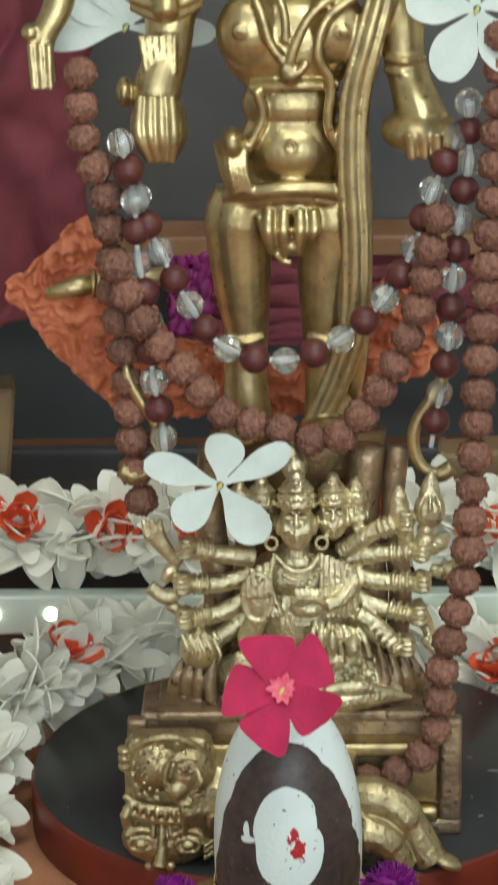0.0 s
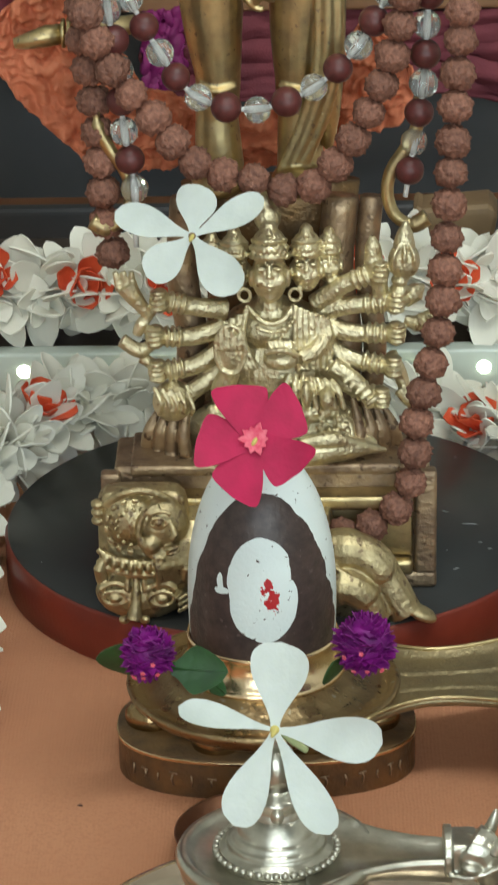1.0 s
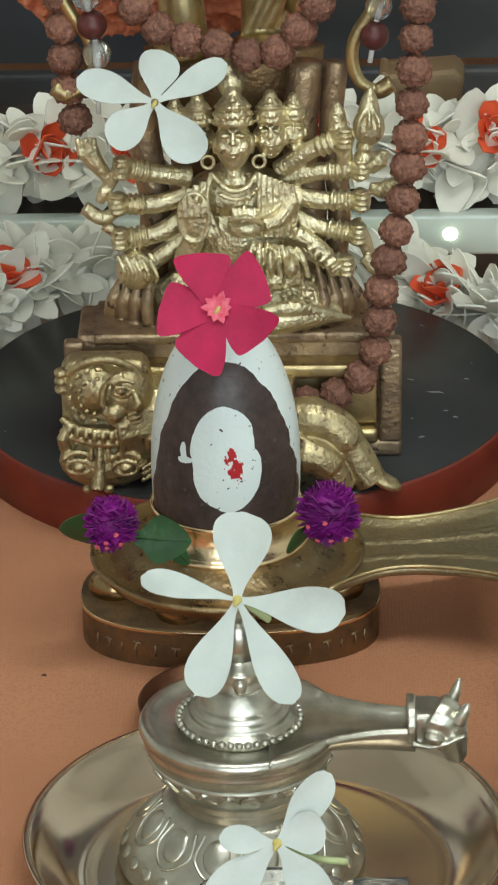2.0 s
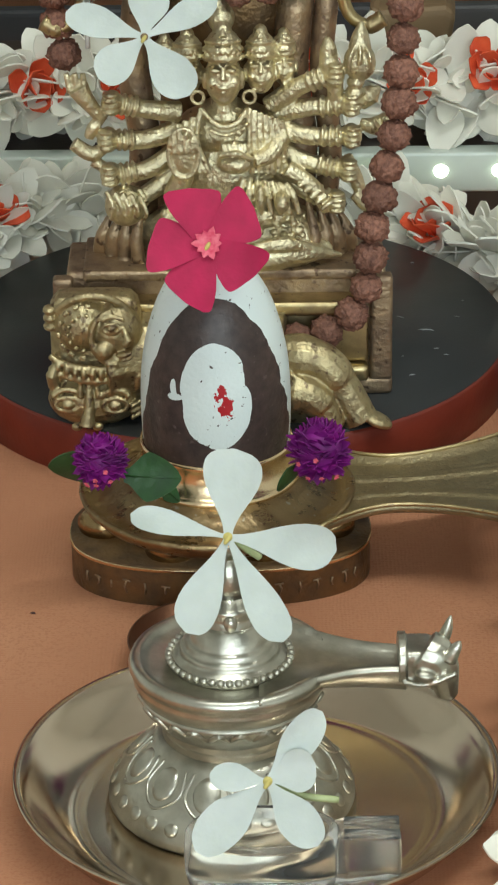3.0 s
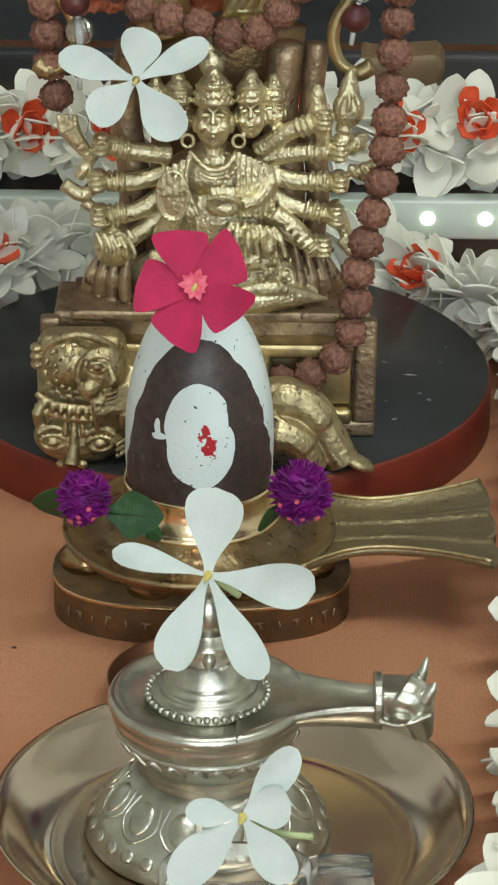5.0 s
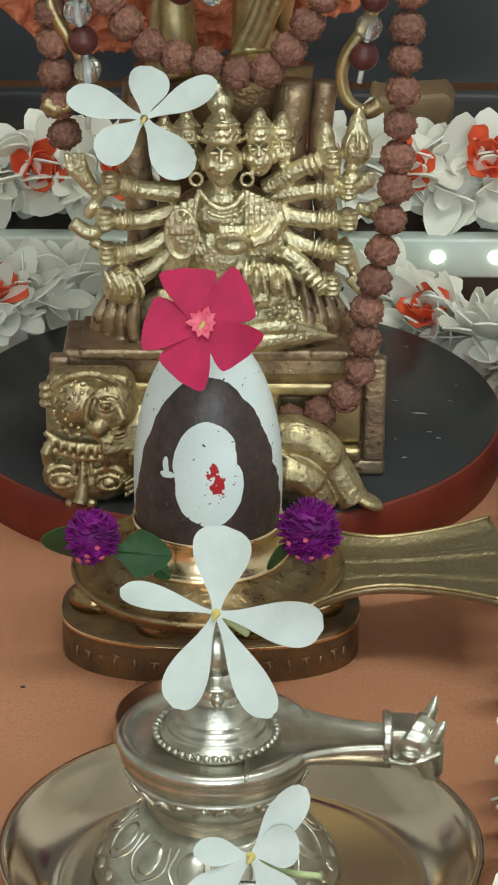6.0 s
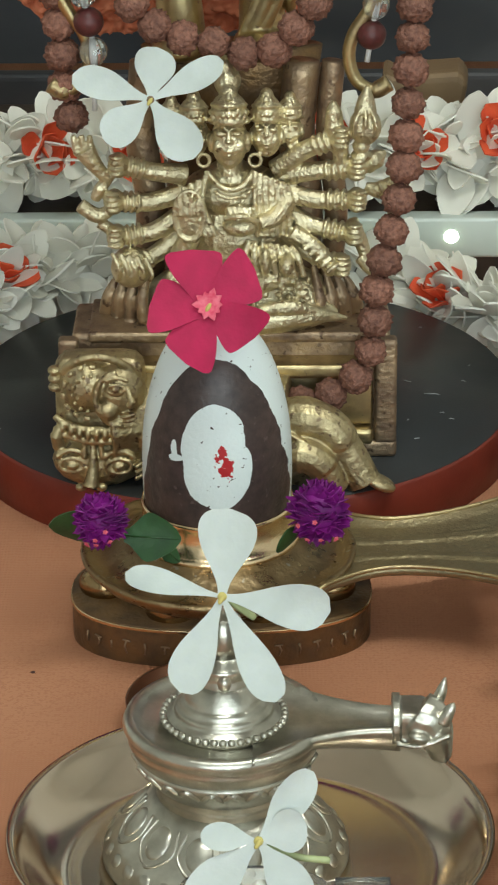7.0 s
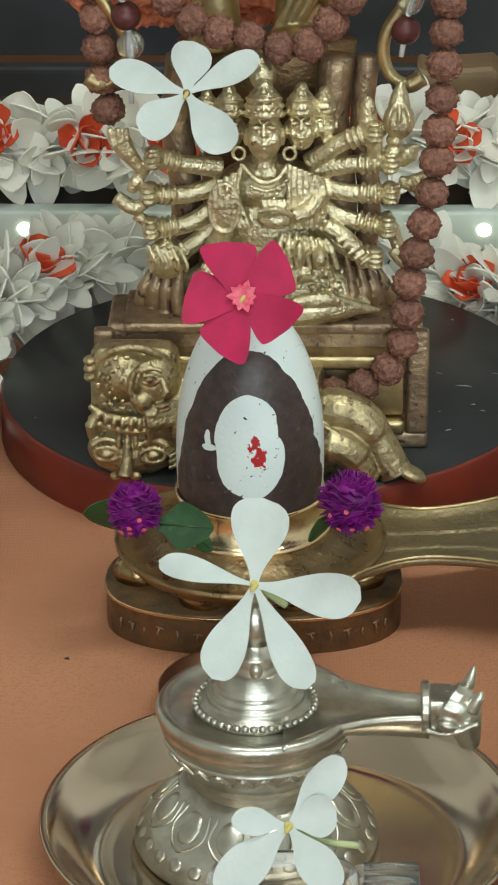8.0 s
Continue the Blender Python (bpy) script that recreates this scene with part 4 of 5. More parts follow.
    T([(-150, 800, 0), (-205, 700, 0.004), (-215, 620, 0.008), (-235, 560, 0.012), (-240, 490, 0.016)], [48, 46, 38, 42, 36])
    for b, w in ((712, 70), (694, 60)):
        T([(-215 - w, b + 8, 0.012), (-215, b - 8, 0.018), (-215 + w, b + 12, 0.012)], 10)
    E(-214, 705, 24, 24, 0.006, 0.018)
    for k in range(6):
        T([(-262 + 12 * k, 655, 0.014), (-252 + 10 * k, 590, 0.016)], 5)
    E(-232, 500, 52, 66, 0.013, 0.012)
    for k in range(4):
        T([(-262 + 18 * k, 560, 0.022), (-264 + 20 * k, 500, 0.0255), (-245 + 12 * k, 450, 0.024)], [8, 10, 8])
    E(-292, 555, 16, 26, 0.007, 0.010)
    # small hand at the outer side
    T([(-395, 745, 0.0), (-410, 690, 0.004), (-435, 640, 0.008), (-425, 570, 0.010)], [30, 26, 22, 12])
    for k in range(3):
        T([(-455 + 16 * k, 640, 0.012), (-448 + 14 * k, 565, 0.015)], 7)
    E(-455, 655, 18, 16, 0.005, 0.008)
    # head and shoulders, above the view
    E(0, 880, 70, 95, 0.014)
    E(0, 985, 60, 50, 0.012)
    T([(0, 1010, 0), (0, 1090, 0)], [48, 14])
    E(0, 790, 150, 50, 0.013)
    ob = finish("standing_figure", bm, BRASS, loc=(-0.0098, 0.2790, 0.1670))
    remesh(ob, 0.0006, 4)
    return tagged(ob, "tall standing cast brass figure with cords and a long shawl", "statue")


standing_figure()

bm = tube(bmesh.new(), [(-0.0965, 0.296, 0.2010), (-0.092, 0.296, 0.2018), (-0.085, 0.296, 0.2035), (-0.080, 0.297, 0.2040)], [0.0018, 0.0030, 0.0040, 0.0036], 14)
for x, r in ((-0.0795, 0.0052), (-0.0775, 0.0056), (-0.0755, 0.0048)):
    tube(bm, [(x - 0.0006, 0.297, 0.2042), (x + 0.0006, 0.297, 0.2042)], r, 16)
tube(bm, [(-0.0755, 0.297, 0.2043), (-0.050, 0.300, 0.2070)], 0.0035, 12)
tagged(finish("brass_rod", bm, BRASS), "pointed brass rod with rings, held across the orange cloth", "rod")

# ---------------------------------------------------------------- dark stone on its brass base
LX, LY = -0.0118, 0.147


def oval(cx, cy, rx, ry, n=64, power=2.6):
    out = []
    for k in range(n):
        a = 2 * math.pi * k / n
        c, s = math.cos(a), math.sin(a)
        out.append((cx + rx * math.copysign(abs(c) ** (2 / power), c), cy + ry * math.copysign(abs(s) ** (2 / power), s)))
    return out


stand = empty("oval_stand", (LX + 0.0008, 0.1490, 0.0), "oval brown brass stand with an engraved edge and rounded feet", "stand")
part("body", slab(bmesh.new(), oval(0, 0, 0.0480, 0.0290, 80, 2.5), 0.0, 0.0145, 0.0012), BRASS_STAND, stand)
part("edge", slab(bmesh.new(), oval(0, 0, 0.0484, 0.0294, 80, 2.5), 0.0128, 0.0138, 0.0004), BRASS_POLISHED, stand, "bright worn upper edge")
for x, y, r in ((-0.0385, -0.0020, 0.0070), (-0.0160, -0.0190, 0.0072), (0.0140, -0.0190, 0.0070), (0.0360, -0.0040, 0.0068)):
    bm = bmesh.new()
    ellipsoid(bm, (x, y, 0.0168), (r * 1.12, r * 0.9, 0.0058), (0, 0, x * 900), 20, 12)
    part("foot", bm, BRASS_SHADY, stand, "rounded bean-shaped brass foot")
rng = random.Random(9)
for k in range(15):
    a = radians(-148 + k * 8.4)
    ex, ey = 0.0482 * math.copysign(abs(math.cos(a)) ** 0.8, math.cos(a)), 0.0292 * math.copysign(abs(math.sin(a)) ** 0.8, math.sin(a))
    bm = bmesh.new()
    h = rng.uniform(0.0025, 0.0048)
    tube(bm, [(0, 0, -h / 2), (rng.uniform(-0.001, 0.001), 0, 0), (0, 0, h / 2)], 0.00035, 6)
    if k % 2:
        tube(bm, [(-0.0014, 0, h / 2), (0.0014, 0, h / 2)], 0.00035, 6)
    part("engraved_stroke", bm, BRASS_DARK, stand, loc=pose(ex, ey, 0.0065, 0, 0, math.degrees(a) + 90))

yoni = empty("brass_dish_base", (LX, LY, 0.0), "shiny brass dish base with a long flat ribbed spout", "base")
part("dish", lathe([(0, 0.0195), (0.024, 0.0195), (0.034, 0.0215), (0.0400, 0.0250), (0.0436, 0.0288), (0.0440, 0.0300), (0.0432, 0.0309), (0.0418, 0.0305), (0.0400, 0.0292), (0.0360, 0.0298), (0.0310, 0.0325), (0.0275, 0.0352), (0, 0.0352)], 96), BRASS_BOWL, yoni, "mottled brown brass dish with a worn rim")


def spout_half(x):
    """Half the spout's width: broad where it leaves the dish, a waist, a flared end."""
    t = (x - 0.030) / 0.064
    return 0.0178 + 0.0150 * max(0.0, 1 - t / 0.42) ** 2.0 + 0.0135 * max(0.0, (t - 0.42) / 0.58) ** 1.7


def spout_plate():
    """A shallow tray with turned-up edges, two low ridges and a scalloped end."""
    bm = bmesh.new()
    nu, nv = 40, 48
    top, low = [], []
    for i in range(nu + 1):
        ra, rb = [], []
        for j in range(nv + 1):
            q = 2 * j / nv - 1
            lobe = 0.0030 * math.sqrt(max(0.0, 1 - (((q * 1.5 + 1.5) % 1.0) * 2 - 1) ** 2))
            x = 0.030 + (0.0625 + lobe - 0.002 * q * q) * i / nu
            t = min(1.0, i / nu)
            y = q * spout_half(min(x, 0.094))
            z = 0.0290 + 0.0026 * t + 0.0016 * max(0.0, abs(q) - 0.80) / 0.20 - 0.0010 * (1 - q * q)
            for c in (-0.30, -0.22, 0.24, 0.33):
                z += 0.0010 * math.exp(-((q - c * (1 + 0.25 * t)) / 0.035) ** 2) * min(1.0, t * 4)
            z += 0.00025 * noise.noise((x * 160, y * 160, 2))
            ra.append(bm.verts.new((x, y, z)))
            rb.append(bm.verts.new((x, y * 0.985, z - 0.0030)))
        top.append(ra)
        low.append(rb)
    for i in range(nu):
        for j in range(nv):
            bm.faces.new((top[i][j], top[i + 1][j], top[i + 1][j + 1], top[i][j + 1]))
            bm.faces.new((low[i][j], low[i][j + 1], low[i + 1][j + 1], low[i + 1][j]))
        for j in (0, nv):
            bm.faces.new((top[i][j], low[i][j], low[i + 1][j], top[i + 1][j]))
    for i in (0, nu):
        for j in range(nv):
            bm.faces.new((top[i][j], top[i][j + 1], low[i][j + 1], low[i][j]))
    for e in bm.edges:
        if len(e.link_faces) == 2 and e.calc_face_angle(0) > 0.9:
            e.smooth = False
    return bm


part("spout", spout_plate(), BRASS_DULL, yoni, "flat olive brass spout with low ridges and scalloped end")
for sy in (1, -1):
    line = []
    for i in range(31):
        x = 0.032 + 0.0600 * i / 30
        t = (x - 0.030) / 0.0645
        line.append((x, sy * (spout_half(x) - 0.0003), 0.0306 + 0.0026 * t))
    part("edge_bead", tube(bmesh.new(), line, 0.0007, 8), BRASS, yoni, "bright worn edge")
part("collar", lathe([(0.0, 0.0350), (0.0264, 0.0350), (0.0266, 0.0362), (0.0256, 0.0374), (0.0244, 0.0382), (0.0239, 0.0460), (0.0243, 0.0470), (0.0240, 0.0480), (0.0234, 0.0479), (0.0230, 0.0463), (0.0, 0.0463)], 96), BRASS_COLLAR, yoni, "polished brass collar")

prof = [(0.0, 0.0), (0.0222, 0.0), (0.0230, 0.001), (0.0234, 0.006), (0.0236, 0.014), (0.0234, 0.022), (0.0228, 0.029), (0.0216, 0.036), (0.0198, 0.043), (0.0172, 0.050), (0.0138, 0.056), (0.0098, 0.0606), (0.0052, 0.0634), (0.0, 0.0644)]
line = smooth_line([(r, 0, h) for r, h in prof[1:]], 4)
stone = finish("painted_stone", lathe([(0, 0)] + [(max(p.x, 0) if i < len(line) - 1 else 0, p.z) for i, p in enumerate(line)], 96), PAINTED_STONE, loc=(LX, LY, 0.0460))
tagged(stone, "smooth dark brown rounded stone with white painted oval and bands", "stone")

# ---------------------------------------------------------------- silver dish with the small silver stone
dish = finish("silver_dish", lathe([(0, 0.0), (0.046, 0.0), (0.054, 0.0018), (0.0605, 0.0068), (0.0645, 0.0125), (0.0668, 0.0148), (0.0676, 0.0152), (0.0679, 0.0158), (0.0672, 0.0163), (0.0655, 0.0155), (0.0632, 0.0130), (0.0590, 0.0080), (0.0530, 0.0040), (0.0500, 0.0031), (0.0485, 0.0033), (0.0470, 0.0027), (0.0, 0.0027)], 160), STEEL)
tagged(dish, "round polished silver dish with a raised rim on the orange cloth", "dish")

coaster = finish("copper_dish", lathe([(0, 0.0), (0.018, 0.0), (0.023, 0.003), (0.0258, 0.009), (0.0264, 0.0105), (0.0254, 0.0105), (0.0224, 0.0045), (0.017, 0.0018), (0, 0.0018)], 72), COPPER, loc=(-0.0125, 0.0830, 0.0))
tagged(coaster, "small dull copper dish behind the silver one", "dish")

silver = empty("silver_stone_base", (-0.0070, 0.0075, 0.0027), "tarnished silver base with petals, beads and an animal-head spout", "base")
silver.scale = (1, 1, 0.9)
SEG = 96
part("foot", lathe([(0, 0.0), (0.0338, 0.0), (0.0347, 0.0012), (0.0345, 0.0034), (0.0337, 0.0043), (0.0334, 0.0060), (0.0312, 0.0095), (0.0282, 0.0132), (0.0248, 0.0172), (0.0217, 0.0208), (0.0196, 0.0236), (0.0, 0.0236)], SEG), SILVER, silver)
part("waist", lathe([(0.0, 0.0225), (0.0186, 0.0225), (0.0192, 0.0238), (0.0186, 0.0250), (0.0190, 0.0262), (0.0196, 0.0272), (0.0190, 0.0282), (0.0204, 0.0296), (0.0228, 0.0330), (0.0248, 0.0368), (0.0256, 0.0392), (0.0, 0.0392)], SEG), SILVER, silver)


def channel_half(x):
    """Half the channel's width along x: it leaves the bowl in a long curve."""
    t = min(1.0, max(0.0, (x - 0.008) / 0.0405))
    return 0.0068 + 0.0198 * (1 - t) ** 2.1


def silver_dish_top():
    """The shallow bowl whose rim opens into a channel towards the animal head."""
    bm = lathe([(0, 0.0372), (0.0238, 0.0372), (0.0258, 0.0402), (0.0268, 0.0428), (0.0270, 0.0442), (0.0266, 0.0450), (0.0276, 0.0464), (0.0281, 0.0480), (0.0273, 0.0500), (0.0256, 0.0506), (0.0244, 0.0496), (0.0222, 0.0484), (0.0160, 0.0478), (0, 0.0478)], SEG)
    for v in bm.verts:
        if v.co.x > 0.010 and abs(v.co.y) < channel_half(v.co.x) - 0.0028 and v.co.z > 0.0475:
            v.co.z = 0.0472
    return bm


part("bowl", silver_dish_top(), SILVER, silver)


def channel():
    """A tapering trough with raised lips and rounded sides."""
    bm = bmesh.new()
    sec = []
    n = 26
    for i in range(n + 1):
        t = i / n
        x = 0.0080 + 0.0405 * t
        w = channel_half(x)
        z = 0.0502 - 0.0016 * t
        deep = 0.0052 + 0.0040 * t
        ring = [(x, -w * 0.62, z - deep), (x, -w * 0.90, z - deep * 0.62), (x, -w - 0.0004, z - 0.0012), (x, -w, z), (x, -w + 0.0012, z + 0.0006), (x, -w + 0.0026, z - 0.0010), (x, 0, z - 0.0022), (x, w - 0.0026, z - 0.0010), (x, w - 0.0012, z + 0.0006), (x, w, z), (x, w + 0.0004, z - 0.0012), (x, w * 0.90, z - deep * 0.62), (x, w * 0.62, z - deep)]
        sec.append([bm.verts.new(p) for p in ring])
    for a, b in zip(sec, sec[1:]):
        for j in range(len(a)):
            k = (j + 1) % len(a)
            bm.faces.new((a[j], b[j], b[k], a[k]))
    bm.faces.new(sec[0])
    bm.faces.new(sec[-1][::-1])
    return bm


part("channel", channel(), SILVER, silver, "tapering silver channel with raised lips")


def animal_head():
    bm = bmesh.new()
    block(bm, 0.0470, 0.0560, -0.0062, 0.0062, 0.0420, 0.0535, 0.0022)
    tube(bm, [(0.0462, 0, 0.0482), (0.0484, 0, 0.0482)], 0.0080, 20)
    tube(bm, smooth_line([(0.0530, 0, 0.0500), (0.0562, -0.001, 0.0480), (0.0588, -0.002, 0.0420), (0.0600, -0.002, 0.0362)]), [0.0074, 0.0072, 0.0058, 0.0040, 0.0030], 14)
    for q in (-1, 1):
        ellipsoid(bm, (0.0604, -0.002 + 0.0018 * q, 0.0364), (0.0016, 0.0014, 0.0012))
        ellipsoid(bm, (0.0585, -0.001 + 0.0052 * q, 0.0462), (0.0016, 0.0012, 0.0014))
    ellipsoid(bm, (0.0535, -0.0078, 0.0465), (0.0030, 0.0020, 0.0019), (0, 20, 0))
    ellipsoid(bm, (0.0535, 0.0076, 0.0475), (0.0030, 0.0020, 0.0019), (0, 20, 0))
    tube(bm, smooth_line([(0.0475, -0.0072, 0.0440), (0.0540, -0.0086, 0.0440), (0.0620, -0.0080, 0.0475)]), 0.0008, 8)
    for k in range(8):
        ellipsoid(bm, (0.0545 + 0.0012 * math.sin(k), -0.0060 + 0.0017 * k, 0.0530 - 0.0003 * (k - 3.5) ** 2), (0.0009,) * 3, (0, 0, 0), 8, 6)
    ob = part("animal_head", bm, SILVER, silver, "cast silver animal head with two horns")
    remesh(ob, 0.0004, 1)
    for y, x, h in ((0.0045, 0.0600, 0.0098), (-0.0050, 0.0620, 0.0068)):
        hb = tube(bmesh.new(), smooth_line([(x - 0.002, y, 0.0500), (x - 0.0003, y, 0.0540), (x + 0.0010, y, 0.0500 + h)]), [0.0021, 0.0021, 0.0020, 0.0020, 0.0019, 0.0018, 0.0017, 0.0016, 0.0015, 0.0012, 0.0010, 0.0007, 0.0003], 12)
        part("horn", hb, SILVER, ob, "bright silver horn")


animal_head()
part("cone", lathe([(0, 0.0475), (0.0164, 0.0475), (0.0168, 0.0492), (0.0158, 0.0508), (0.0144, 0.0516), (0.0136, 0.0524), (0.0139, 0.0532), (0.0131, 0.0540), (0.0122, 0.0544), (0.0124, 0.0554), (0.0113, 0.0562), (0.0106, 0.0568), (0.0108, 0.0578), (0.0100, 0.0586), (0.0096, 0.0610), (0.0088, 0.0616), (0.0086, 0.0626), (0, 0.0626)], SEG), SILVER, silver)
part("neck", lathe([(0, 0.0615), (0.0076, 0.0615), (0.0079, 0.0628), (0.0072, 0.0640), (0.0070, 0.0660), (0.0078, 0.0674), (0.0074, 0.0688), (0.0060, 0.0692), (0.0060, 0.0720), (0, 0.0720)], SEG), SILVER, silver)
bm = bmesh.new()
ellipsoid(bm, (0.0004, -0.0078, 0.0652), (0.0019, 0.0019, 0.0027))
part("knob", bm, SILVER, silver, "bright silver knob")
bead_bm = bmesh.new()
ellipsoid(bead_bm, (0, 0, 0), (0.00115,) * 3, (0, 0, 0), 10, 7)
first = None
for k in range(44):
    a = 2 * math.pi * k / 44
    at = (0.0168 * math.cos(a), 0.0168 * math.sin(a), 0.0503)
    if first is None:
        first = part("bead", bead_bm, SILVER, silver, "round silver bead", loc=at)
    else:
        o = new("bead", first.data)
        o.parent, o.location = silver, at
for k in range(12):
    a = 2 * math.pi * (k + 0.5) / 12
    bm = bmesh.new()
    tube(bm, smooth_line([(0.0214, -0.0044, 0.0206), (0.0264, -0.0060, 0.0144), (0.0306, 0, 0.0102), (0.0264, 0.0060, 0.0144), (0.0214, 0.0044, 0.0206)]), 0.0005, 8)
    ellipsoid(bm, (0.0254, 0, 0.0160), (0.0011, 0.0040, 0.0056), (0, -40, 0), 12, 8)
    part("foot_petal", bm, SILVER, silver, loc=pose(0, 0, 0, 0, 0, math.degrees(a)))
for k in range(30):
    a = 2 * math.pi * k / 30
    bm = bmesh.new()
    ellipsoid(bm, (0.0326, 0, 0.0068), (0.0008, 0.0024, 0.0024), (0, -38, 0), 8, 6)
    part("leaf_boss", bm, SILVER, silver, loc=pose(0, 0, 0, 0, 0, math.degrees(a)))
for k in range(12):
    a = 2 * math.pi * k / 12
    bm = tube(bmesh.new(), smooth_line([(0.0224, -0.0055, 0.0342), (0.0250, -0.0030, 0.0375), (0.0236, 0.0, 0.0350), (0.0250, 0.0030, 0.0375), (0.0224, 0.0055, 0.0342)]), 0.0009, 8)
    part("scallop", bm, SILVER, silver, loc=pose(0, 0, 0, 0, 0, math.degrees(a)))
bm = lathe([(0, 0), (0.0058, 0), (0.0062, 0.004), (0.0060, 0.008), (0.0048, 0.0115), (0.0026, 0.0135), (0, 0.0142)], 48)
part("silver_stone", bm, SILVER, silver, "small rounded silver stone", loc=(0, 0, 0.0718))

# clear glass piece lying in the dish
glass = empty("glass_piece", (0.0016, -0.0410, 0.0050), "small clear glass base with a fluted spout lying in the dish", "glass")

glass.scale = (1, 1, 1.4)


def oval_lathe(profile, depth, segs=72):
    """A turned shape drawn in along y."""
    bm = lathe(profile, segs)
    for v in bm.verts:
        v.co.y *= depth
    return bm


part("bowl", oval_lathe([(0, 0), (0.0185, 0), (0.0204, 0.0012), (0.0210, 0.004), (0.0211, 0.0095), (0.0206, 0.0118), (0.0196, 0.0128), (0.0184, 0.0126), (0.0172, 0.0110), (0.0150, 0.0098), (0.0, 0.0092)], 0.52), GLASS_PIECE, glass)
bm = bmesh.new()
slab(bm, [(0.0190, -0.0056), (0.0240, -0.0050), (0.0355, -0.0060), (0.0366, -0.0048), (0.0366, 0.0048), (0.0355, 0.0060), (0.0240, 0.0050), (0.0190, 0.0056)], 0.0008, 0.0120, 0.0014)
part("spout", bm, GLASS_PIECE, glass)
for y in (-0.0030, 0.0030):
    part("flute", tube(bmesh.new(), [(0.0215, y, 0.0122), (0.0362, y * 1.1, 0.0122)], 0.0011, 10), GLASS_PIECE, glass)

# ---------------------------------------------------------------- flowers


def facing(centre, rise=27.0, turn=0.0, roll=0.0):
    """A frame whose x runs to the right, y up and z towards the viewer's side, tilted up by rise degrees."""
    return Matrix.Translation(centre) @ Euler((radians(90 - rise), 0, 0)).to_matrix().to_4x4() @ pose(0, 0, 0, 0, turn, roll)


def blossom(name, m, petals, mat, label, eye_mat=None, thick=0.0007, stem=None, cup=0.12, tube_label="", notch=0.0, widest=0.60, eye=0.0013, slant=0.03, waist=0.17):
    """A five-petalled flower. petals: angle, length, width, twist."""
    root = new(name)
    root.matrix_basis = m
    tagged(root, label, "flower")
    for ang, ln, wd, tw in petals:
        pm = pose(0, 0, 0, 0, 0, ang) @ Matrix.Translation((0.0004, 0, 0.0004))
        bm = petal_shape(bmesh.new(), pm, ln, wd, cup, tw, 0.0, thick, waist, widest, 24, 10, notch, slant)
        part("petal", bm, mat, root)
    bm = bmesh.new()
    if eye_mat is PINK_EYE:
        for k in range(10):
            petal_shape(bm, pose(0, 0, 0.0010, 0, -14, 36 * k), 0.0042 + 0.0006 * (k % 3), 0.0024, 0.1, 0, 0.2, 0.0003, 0.5, 0.5, 4, 2)
    else:
        ellipsoid(bm, (0, 0, 0.0007), (eye, eye, 0.0008))
    part("eye", bm, eye_mat, root)
    bm = bmesh.new()
    ellipsoid(bm, (-0.0002, -0.0008, 0.0016), (0.0007, 0.0015, 0.0007), (0, 0, -30))
    part("pistil", bm, PALE_YELLOW, root)
    if stem:
        part("stem", tube(bmesh.new(), smooth_line(stem), 0.0010, 10), STEM, root, "thin green flower tube")
    return root


WHITE = "fresh white five-petalled flower "
blossom("white_flower", facing((-0.0070, 0.0040, 0.0858), 30), [(85, 0.0234, 0.0160, 0.0), (-8, 0.0290, 0.0124, 0.25), (-63, 0.0314, 0.0102, -0.2), (-114, 0.0276, 0.0118, 0.2), (166, 0.0264, 0.0074, 0.9)], WHITE_PETAL, WHITE + "resting on the small silver stone", PALE_YELLOW, stem=[(0.001, 0, -0.001), (0.005, -0.003, -0.004), (0.0085, -0.0052, -0.007)], widest=0.74, waist=0.15)
blossom("white_flower", facing((-0.0342, 0.2280, 0.1528), 26), [(162, 0.0262, 0.0108, 0.2), (82, 0.0168, 0.0134, 0.35), (27, 0.0264, 0.0098, -0.25), (-54, 0.0236, 0.0140, 0.0), (-138, 0.0198, 0.0128, 0.15)], WHITE_PETAL, WHITE + "laid on the seated brass figure", TAN_WOOD, widest=0.66)
blossom("white_flower", facing((0.0030, -0.0465, 0.0402), 32), [(51, 0.0226, 0.0094, 0.3), (18, 0.0128, 0.0112, 0.2), (-53, 0.0208, 0.0108, -0.2), (-137, 0.0256, 0.0118, 0.1), (173, 0.0148, 0.0076, 0.5)], WHITE_PETAL, WHITE + "lying on the glass piece in the dish", PALE_YELLOW, stem=[(0.001, -0.001, -0.001), (0.010, -0.004, -0.004), (0.0185, -0.0050, -0.006)])
blossom("white_flower", facing((0.0510, 0.2480, 0.3085), 22), [(172, 0.0230, 0.0150, 0.2), (-118, 0.0260, 0.0150, 0.1), (-58, 0.0240, 0.0150, 0.0), (100, 0.0200, 0.0140, 0.2), (20, 0.0230, 0.0140, 0.0)], WHITE_PETAL, WHITE + "hung high at the standing figure", TEAL)
blossom("white_flower", facing((-0.0655, 0.2900, 0.2960), 22), [(187, 0.0300, 0.0124, 0.1), (-6, 0.0305, 0.0100, 0.1), (112, 0.0240, 0.0150, 0.2), (58, 0.0230, 0.0140, 0.0), (150, 0.0220, 0.0130, 0.0)], WHITE_PETAL, WHITE + "tucked behind the arm of the figure", TEAL)
